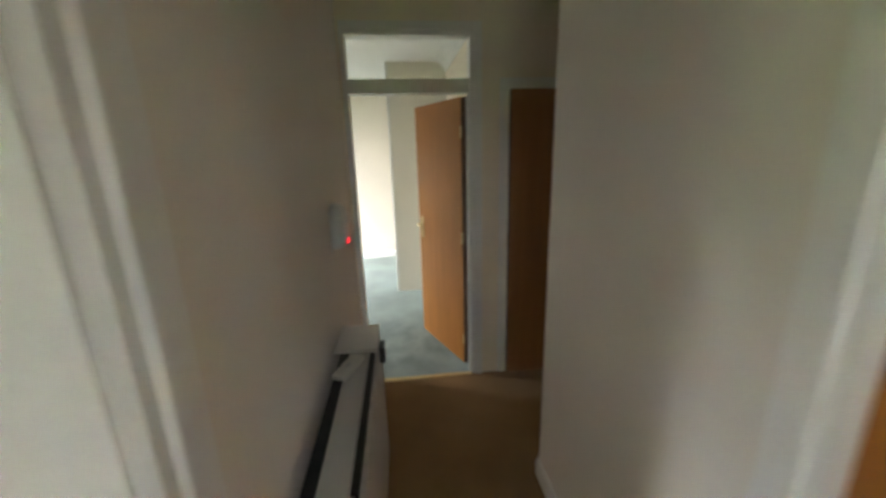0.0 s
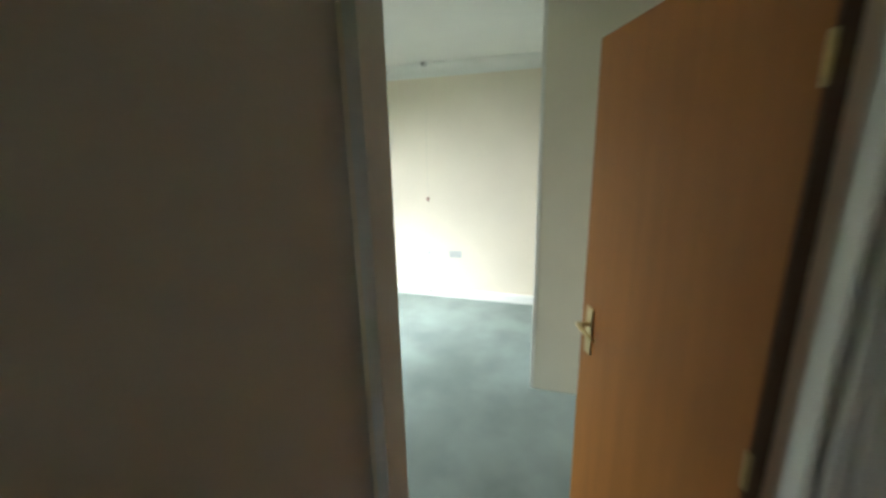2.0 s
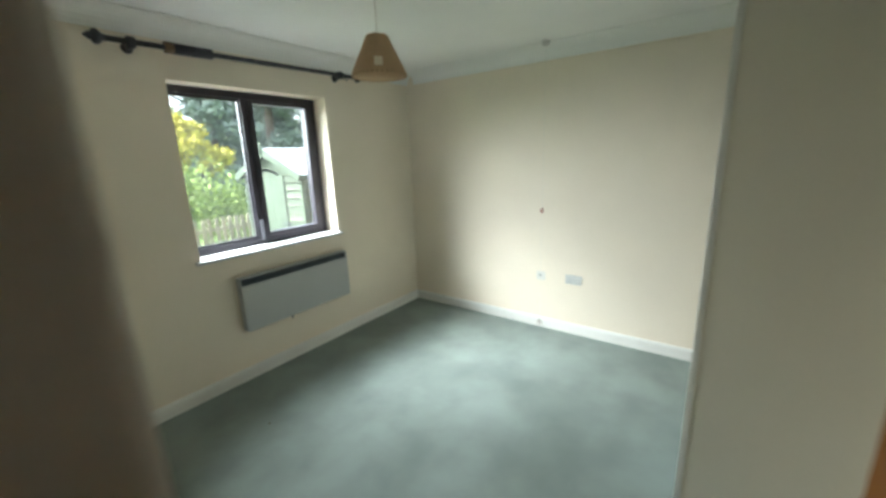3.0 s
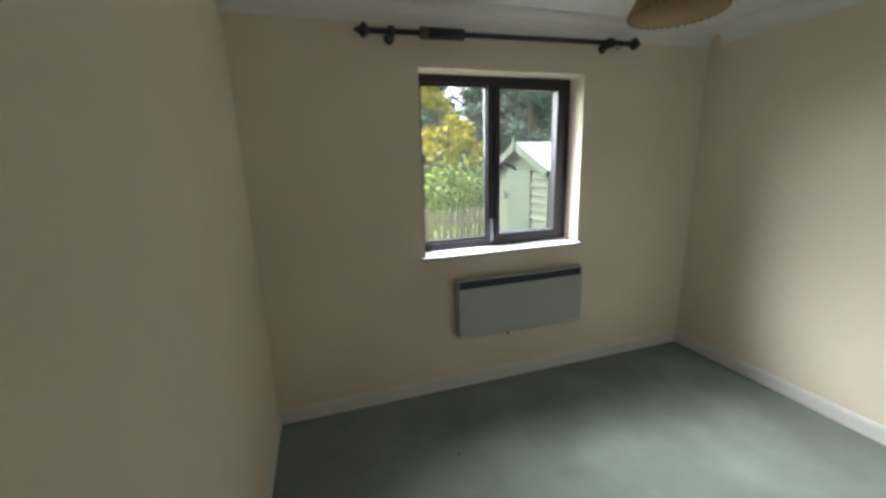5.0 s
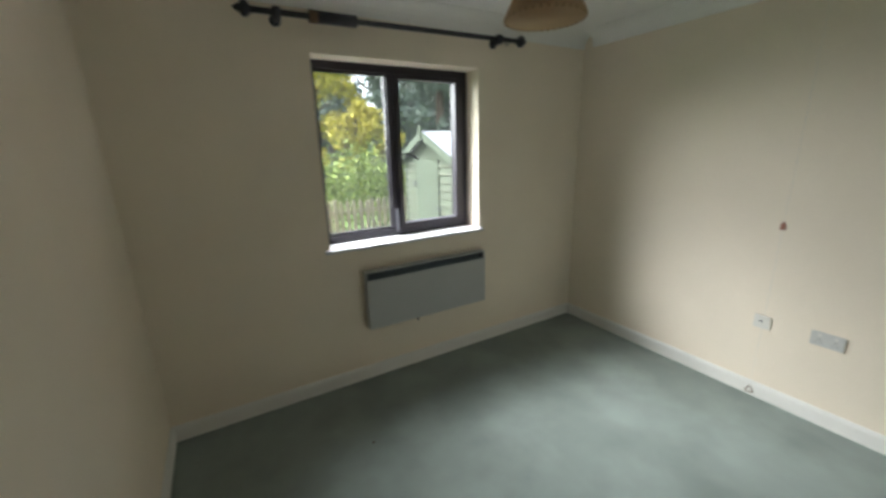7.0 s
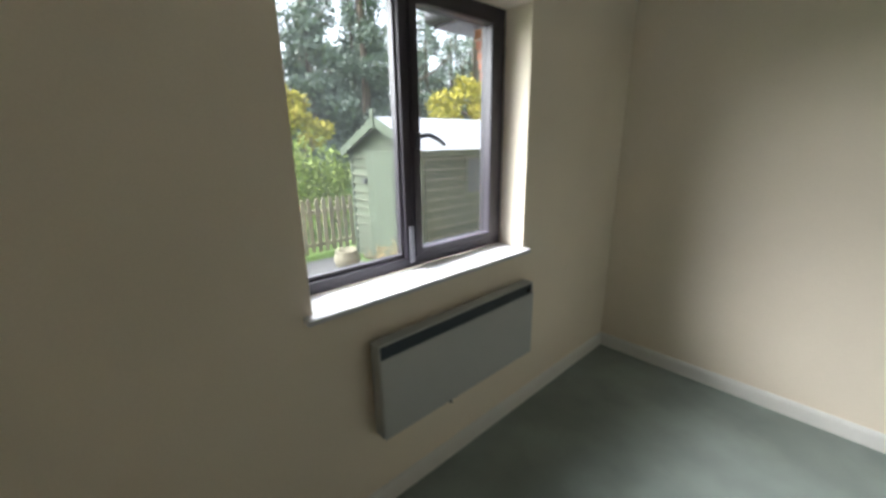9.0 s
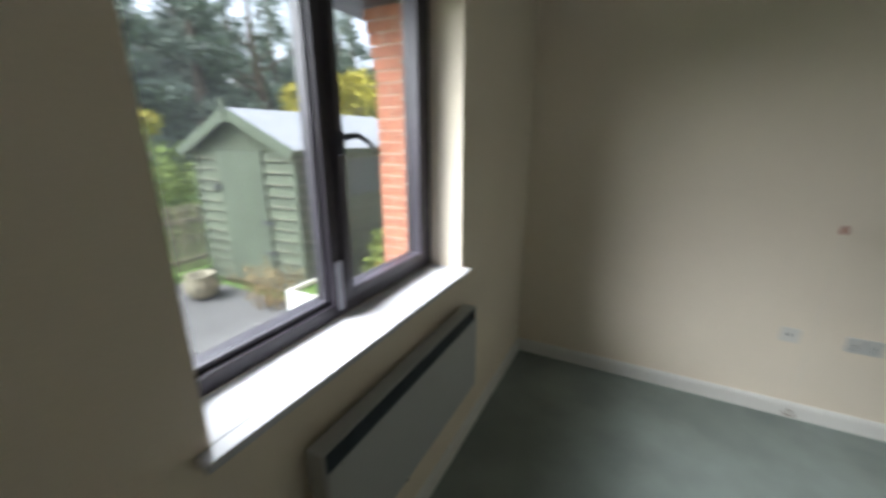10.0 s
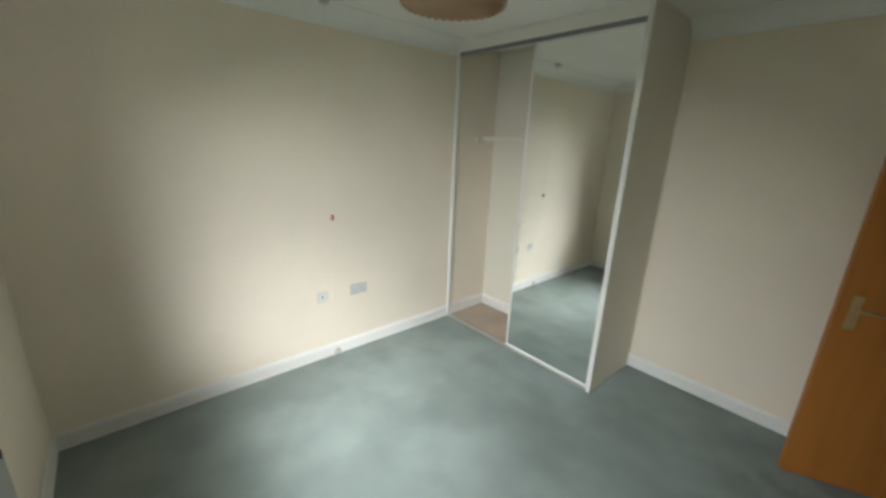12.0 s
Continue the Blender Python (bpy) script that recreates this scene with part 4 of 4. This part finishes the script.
# picket fence
fence = thing("picket_fence", "weathered wooden picket fence along the lawn", "fence")
FY = 5.0
picket_bm = bmesh.new()
pv = []
for y in (-0.009, 0.009):
    pv.append([picket_bm.verts.new(p) for p in ((-0.036, y, 0), (0.036, y, 0), (0.036, y, 0.90), (0.0, y, 0.95), (-0.036, y, 0.90))])
picket_bm.faces.new(pv[0])
picket_bm.faces.new(list(reversed(pv[1])))
for i in range(5):
    j = (i + 1) % 5
    picket_bm.faces.new((pv[0][i], pv[0][j], pv[1][j], pv[1][i]))
picket_mesh = to_mesh("picket", picket_bm, PICKET)
for i in range(66):
    o = new("picket", picket_mesh)
    o.parent = fence
    o.matrix_basis = pose(-3.0 + i * 0.128, FY - 0.03, GROUND + 0.04 + random.uniform(-0.012, 0.012), 0, random.uniform(-1.2, 1.2), 0)
for z in (0.15, 0.72):
    part("rail", boxes((-3.1, 5.5, FY - 0.02, FY + 0.025, GROUND + z, GROUND + z + 0.06)), PICKET, fence)
for x in (-3.0, -1.2, 0.6, 2.4, 4.2):
    part("post", boxes((x - 0.04, x + 0.04, FY + 0.025, FY + 0.105, GROUND, GROUND + 1.0)), PICKET, fence)

# planters
trough = thing("stone_trough", "white glazed sink used as a planter on the patio", "planter")
TX0, TX1, TY0, TY1, TZ = 3.26, 3.88, 2.10, 2.50, PATIO
bm = boxes((TX0, TX1, TY0, TY0 + 0.035, TZ, TZ + 0.25), (TX0, TX1, TY1 - 0.035, TY1, TZ, TZ + 0.25), (TX0, TX0 + 0.035, TY0 + 0.035, TY1 - 0.035, TZ, TZ + 0.25),
           (TX1 - 0.035, TX1, TY0 + 0.035, TY1 - 0.035, TZ, TZ + 0.25), (TX0 + 0.035, TX1 - 0.035, TY0 + 0.035, TY1 - 0.035, TZ, TZ + 0.15), bevel=0.006)
part("basin", bm, CERAMIC, trough)
part("soil", boxes((TX0 + 0.036, TX1 - 0.036, TY0 + 0.036, TY1 - 0.036, TZ + 0.151, TZ + 0.20)), LAWN, trough, "mossy soil")
pot = thing("stone_pot", "round weathered stone pot on the patio", "pot", m=pose(3.18, 3.86, GROUND + 0.03))
part("bowl", lathe([(0.10, 0.0), (0.16, 0.05), (0.195, 0.14), (0.185, 0.22), (0.15, 0.27), (0.165, 0.30), (0.13, 0.30), (0.11, 0.24), (0.0, 0.22)], 28), STONE, pot, smooth=True)


# foliage
def leaf_cloud(centres, count, size, seed):
    """Many small leaf faces scattered through uneven ellipsoids (x, y, z, rx, ry, rz)."""
    rng = np.random.default_rng(seed)
    vol = np.array([c[3] * c[4] * c[5] for c in centres])
    pick = rng.choice(len(centres), count, p=vol / vol.sum())
    c = np.array(centres)[pick]
    d = rng.normal(size=(count, 3))
    d /= np.linalg.norm(d, axis=1)[:, None]
    r = rng.random(count) ** 0.45 * (0.8 + 0.35 * rng.random(count))
    p = c[:, :3] + d * c[:, 3:] * r[:, None]
    a, b = rng.normal(size=(count, 3)), rng.normal(size=(count, 3))
    a /= np.linalg.norm(a, axis=1)[:, None]
    b -= a * (a * b).sum(1)[:, None]
    b /= np.linalg.norm(b, axis=1)[:, None]
    s = size * (0.6 + 0.8 * rng.random(count))[:, None]
    v = np.stack([p - a * s, p + b * s * 0.5, p + a * s, p - b * s * 0.5], 1).reshape(-1, 3)
    me = bpy.data.meshes.new("leaves")
    me.from_pydata(v.tolist(), [], np.arange(count * 4).reshape(-1, 4).tolist())
    return me


def crown(name, centres, count, size, seed, mat, parent=None):
    me = leaf_cloud(centres, count, size, seed)
    me.materials.append(mat)
    ob = new(name, me)
    ob.parent = parent
    return ob


hedge = crown("hedge", [(x, 6.9 + 0.25 * math.sin(x * 1.7), 0.35 + 0.12 * math.sin(x * 2.3) + 0.30 * math.exp(-((x - 3.6) / 1.6) ** 2), 0.75, 0.75, 1.15 + 0.12 * math.sin(x * 3.1 + 1)) for x in np.arange(-3, 11, 0.6)], 26000, 0.055, 3, LEAF_HEDGE)
tagged(hedge, "clipped yellow-green garden hedge behind the fence", "hedge", "", "stuff")


def limb_set(height, radius, n, seed, reach):
    """A tapered trunk and its limbs in one mesh."""
    rng = random.Random(seed)
    bm = tube([(0, 0, -0.1), (rng.uniform(-.1, .1), 0, height * 0.35), (rng.uniform(-.2, .2), rng.uniform(-.2, .2), height * 0.7), (rng.uniform(-.3, .3), 0, height)],
              [radius, radius * 0.8, radius * 0.5, radius * 0.12], 9)
    tips = []
    for i in range(n):
        h = height * (0.22 + 0.72 * i / n)
        a, lng = rng.uniform(0, 6.28), reach * (1.1 - 0.75 * i / n) * rng.uniform(0.7, 1.2)
        p0 = Vector((0, 0, h))
        p1 = p0 + Vector((math.cos(a), math.sin(a), 0.5)) * lng * 0.5
        p2 = p0 + Vector((math.cos(a + 0.2), math.sin(a + 0.2), 0.75)) * lng
        r = radius * 0.34 * (1.1 - i / n)
        extra = tube([p0, p1, p2], [r, r * 0.6, r * 0.15], 6)
        for k in range(3):
            q = p1.lerp(p2, 0.2 + 0.3 * k)
            t2 = tube([q, q + Vector((rng.uniform(-1, 1), rng.uniform(-1, 1), rng.uniform(0.3, 1))).normalized() * lng * 0.4], [r * 0.4, r * 0.06], 5)
            me = bpy.data.meshes.new("tmp")
            t2.to_mesh(me)
            t2.free()
            extra.from_mesh(me)
            bpy.data.meshes.remove(me)
        me = bpy.data.meshes.new("tmp")
        extra.to_mesh(me)
        extra.free()
        bm.from_mesh(me)
        bpy.data.meshes.remove(me)
        tips.append(p2)
    return bm, tips


def broad_tree(label, x, y, height, reach, leaves, size, mat, seed):
    t = thing("tree", label, "tree", "broad-leaved garden trees", m=pose(x, y, GROUND))
    bm, tips = limb_set(height * 0.9, 0.035 * height, 13, seed, reach)
    part("trunk", bm, BARK, t)
    rng = random.Random(seed + 50)
    if leaves:
        c = [(p.x, p.y, p.z, reach * rng.uniform(.22, .36), reach * rng.uniform(.22, .36), reach * rng.uniform(.16, .28)) for p in tips]
        c += [(rng.uniform(-.4, .4) * reach, rng.uniform(-.4, .4) * reach, height * rng.uniform(.4, .95), reach * .3, reach * .3, reach * .24) for _ in range(8)]
        crown("crown", c, leaves, size, seed, mat, t)
    return t


def conifer(label, x, y, height, reach, leaves, seed):
    t = thing("tree", label, "tree", "conifers behind the garden", m=pose(x, y, GROUND))
    part("trunk", tube([(0, 0, -0.1), (0.05, 0, height * 0.5), (0, 0, height)], [0.025 * height, 0.015 * height, 0.01], 9), BARK, t)
    rng = random.Random(seed)
    c = []
    for i in range(46):
        f = i / 46
        rad = reach * (1 - f) * rng.uniform(0.6, 1.05) + 0.15
        a = rng.uniform(0, 6.28)
        c.append((rad * 0.6 * math.cos(a), rad * 0.6 * math.sin(a), height * (0.08 + 0.92 * f), rad * 0.55, rad * 0.55, height * 0.045))
    crown("crown", c, leaves, 0.13, seed, LEAF_DARK, t)
    return t


broad_tree("small tree with bright yellow autumn leaves", 4.6, 10.0, 3.4, 1.25, 5200, 0.075, LEAF_YELLOW, 11)
broad_tree("tall tree with thinning yellow leaves", 4.2, 14.0, 6.2, 2.0, 6000, 0.09, LEAF_YELLOW, 12)
broad_tree("yellow-leaved shrub tree beyond the shed", 12.5, 9.5, 3.9, 2.0, 5200, 0.085, LEAF_YELLOW, 13)
dry = thing("dried_plant", "clump of dry brown stems before the shed", "plant", m=pose(3.36, 2.92, GROUND + 0.03))
rng_dry = random.Random(77)
stems = []
for k in range(46):
    a, q, hgt = rng_dry.uniform(0, 6.28), rng_dry.uniform(0, 0.14), rng_dry.uniform(0.22, 0.52)
    lean = rng_dry.uniform(0.05, 0.22)
    p0 = Vector((q * math.cos(a), q * 1.6 * math.sin(a), 0))
    stems.append([p0, p0 + Vector((lean * 0.4 * math.cos(a), lean * 0.4 * math.sin(a), hgt * 0.6)), p0 + Vector((lean * math.cos(a), lean * math.sin(a), hgt))])
stem_bm = bmesh.new()
for st in stems:
    one = bpy.data.meshes.new("tmp")
    tmp_bm = tube(st, [0.005, 0.004, 0.0015], 5)
    tmp_bm.to_mesh(one)
    tmp_bm.free()
    stem_bm.from_mesh(one)
    bpy.data.meshes.remove(one)
part("stems", stem_bm, DRY, dry, "thin brown stems")
crown("leaves", [(st[2].x, st[2].y, st[2].z * 0.85, 0.07, 0.07, 0.12) for st in stems[::2]], 380, 0.022, 78, DRY, dry)
broad_tree("bare tall tree with few leaves", 9.5, 19.0, 10.5, 3.2, 2600, 0.09, LEAF_DARK, 14)
broad_tree("bare tall tree with few leaves", 15.0, 17.0, 10.0, 3.0, 2200, 0.09, LEAF_DARK, 15)
broad_tree("bare tall tree with few leaves", 21.0, 18.0, 11.0, 3.4, 2200, 0.09, LEAF_DARK, 16)
for i, (x, y, h, r) in enumerate(((5.8, 17.5, 9.0, 2.3), (8.4, 16.0, 8.0, 2.2), (11.8, 17.0, 10.5, 2.4), (13.5, 21, 9.0, 2.6), (18.0, 19.5, 9.0, 2.6), (23.5, 18.0, 10, 2.8), (2.2, 19.0, 9.5, 2.6), (28.0, 17.0, 9.0, 2.8), (-2.0, 18.0, 9, 2.6))):
    conifer("dark evergreen conifer at the end of the garden", x, y, h + 1.5, r * 1.15, 10000, 30 + i)
for i in range(12):
    conifer("dark evergreen conifer in the belt behind the garden", -6 + i * 3.6, 23.5 + 1.5 * math.sin(i * 2.1), 12.5 + 1.8 * math.sin(i * 1.3), 3.1, 10000, 60 + i)
wood = crown("far_woods", [(x, 27 + 2 * math.sin(x), 1.6, 3.0, 2.0, 2.6 + math.sin(x * 1.3)) for x in np.arange(-14, 50, 3.0)], 22000, 0.22, 9, LEAF_DARK)
tagged(wood, "dark belt of trees behind the garden", "woods", "", "stuff")
shrub = thing("shrub", "low green shrub with yellow flowers by the wing", "shrub", m=pose(4.35, 2.0, GROUND))
crown("leaf_mass", [(0, 0, 0.35, 0.28, 0.22, 0.30), (0.2, 0.1, 0.6, 0.2, 0.2, 0.2)], 900, 0.05, 21, LEAF_HEDGE, shrub)
crown("flowers", [(-0.12, -0.1, 0.42, 0.14, 0.12, 0.12)], 120, 0.045, 22, LEAF_YELLOW, shrub)

# unseen eaves, added above the window to keep steep sky light off the floor
EZ, EP = 2.44, 0.84
eaves = thing("shading_eaves", "unseen dark boarded eaves, added above the window to cut steep sky light", "roof")
part("soffit", boxes((-4.6, 2.70, 0.302, EP, EZ, EZ + 0.012)), FRAME_DARK, eaves, "dark soffit board")
part("fascia", boxes((-4.6, 2.70, EP, EP + 0.018, EZ - 0.008, EZ + 0.17), bevel=0.003), FRAME_DARK, eaves)
part("gutter", tube([(-4.6, EP + 0.07, EZ + 0.11), (2.66, EP + 0.07, EZ + 0.11)], 0.05, 12), BLACK, eaves, "black plastic gutter", smooth=True)
part("roof_slope", moved(boxes((-4.6, 2.70, -1.1, 0.0, 0.0, 0.05)), Matrix.Translation((0, EP + 0.06, EZ + 0.16)) @ pose(0, 0, 0, -32, 0, 0)), ROOF_TILE, eaves, "grey tiled roof")

# brick wing of the same building
wing = thing("brick_wing", "projecting red brick wing with tiled eaves beside the window", "building")
BX, BY, BT = 2.93, 0.955, 2.40
part("wall", boxes((BX + 0.008, 6.5, 0.302, BY - 0.008, GROUND, BT)), MORTAR, wing)
part("soffit", boxes((BX - 0.22, 6.6, 0.302, BY + 0.25, BT + 0.001, BT + 0.03)), FRAME_DARK, wing, "dark soffit board")
part("gutter", tube([(BX - 0.26, 0.32, BT + 0.07), (BX - 0.26, BY + 0.29, BT + 0.07)], 0.05, 12), BLACK, wing, "black plastic gutter", smooth=True)
part("fascia", boxes((BX - 0.24, BX - 0.221, 0.302, BY + 0.27, BT + 0.0, BT + 0.16)), FRAME_DARK, wing)
roof_m = Matrix.Translation((BX - 0.26, 0, BT + 0.14)) @ pose(0, 0, 0, 0, -32, 0)
part("roof", moved(boxes((0, 3.2, 0.302, BY + 0.30, 0, 0.05)), roof_m), ROOF_TILE, wing, "grey tiled roof")
brick_w = to_mesh("brick", boxes((-0.012, 0.0, -0.1075, 0.1075, -0.0325, 0.0325), bevel=0.003), BRICK)
brick_h = to_mesh("brick", boxes((-0.012, 0.0, -0.0512, 0.0512, -0.0325, 0.0325), bevel=0.003), BRICK)
reveal = part("outer_reveal", boxes((WIN[1] - 0.003, WIN[1] - 0.0005, FY1 + 0.001, 0.302, 1.02, WIN[3])), MORTAR, window, "brick outer reveal")
reveal_brick = to_mesh("brick", boxes((-0.010, 0.0, -0.030, 0.030, -0.0325, 0.0325), bevel=0.003), BRICK)
for r in range(15):
    o = new("brick", reveal_brick)
    o.parent = reveal
    o.matrix_basis = pose(WIN[1] - 0.003, 0.269, 1.062 + r * 0.075)
brick_n = to_mesh("brick", boxes((-0.1075, 0.1075, 0.0, 0.012, -0.0325, 0.0325), bevel=0.003), BRICK)
rows = int((BT - GROUND) / 0.075)
for r in range(rows):
    z = GROUND + 0.0375 + r * 0.075
    corbel = 0.03 * max(0, r - (rows - 6)) / 2 if r > rows - 6 else 0.0
    y = BY + corbel
    first = True
    while y > 0.32:
        half = first and r % 2
        ln = 0.1025 if half else 0.215
        o = new("brick", brick_h if half else brick_w)
        o.parent = wing
        o.matrix_basis = pose(BX + 0.0145 + random.uniform(-0.0012, 0.0012), y - ln / 2, z)
        y -= ln + 0.010
        first = False
    for k in range(3):
        o = new("brick", brick_n)
        o.parent = wing
        o.matrix_basis = pose(BX + 0.125 + (0.1125 if r % 2 else 0.0) + k * 0.225, BY - 0.0145 + corbel, z)
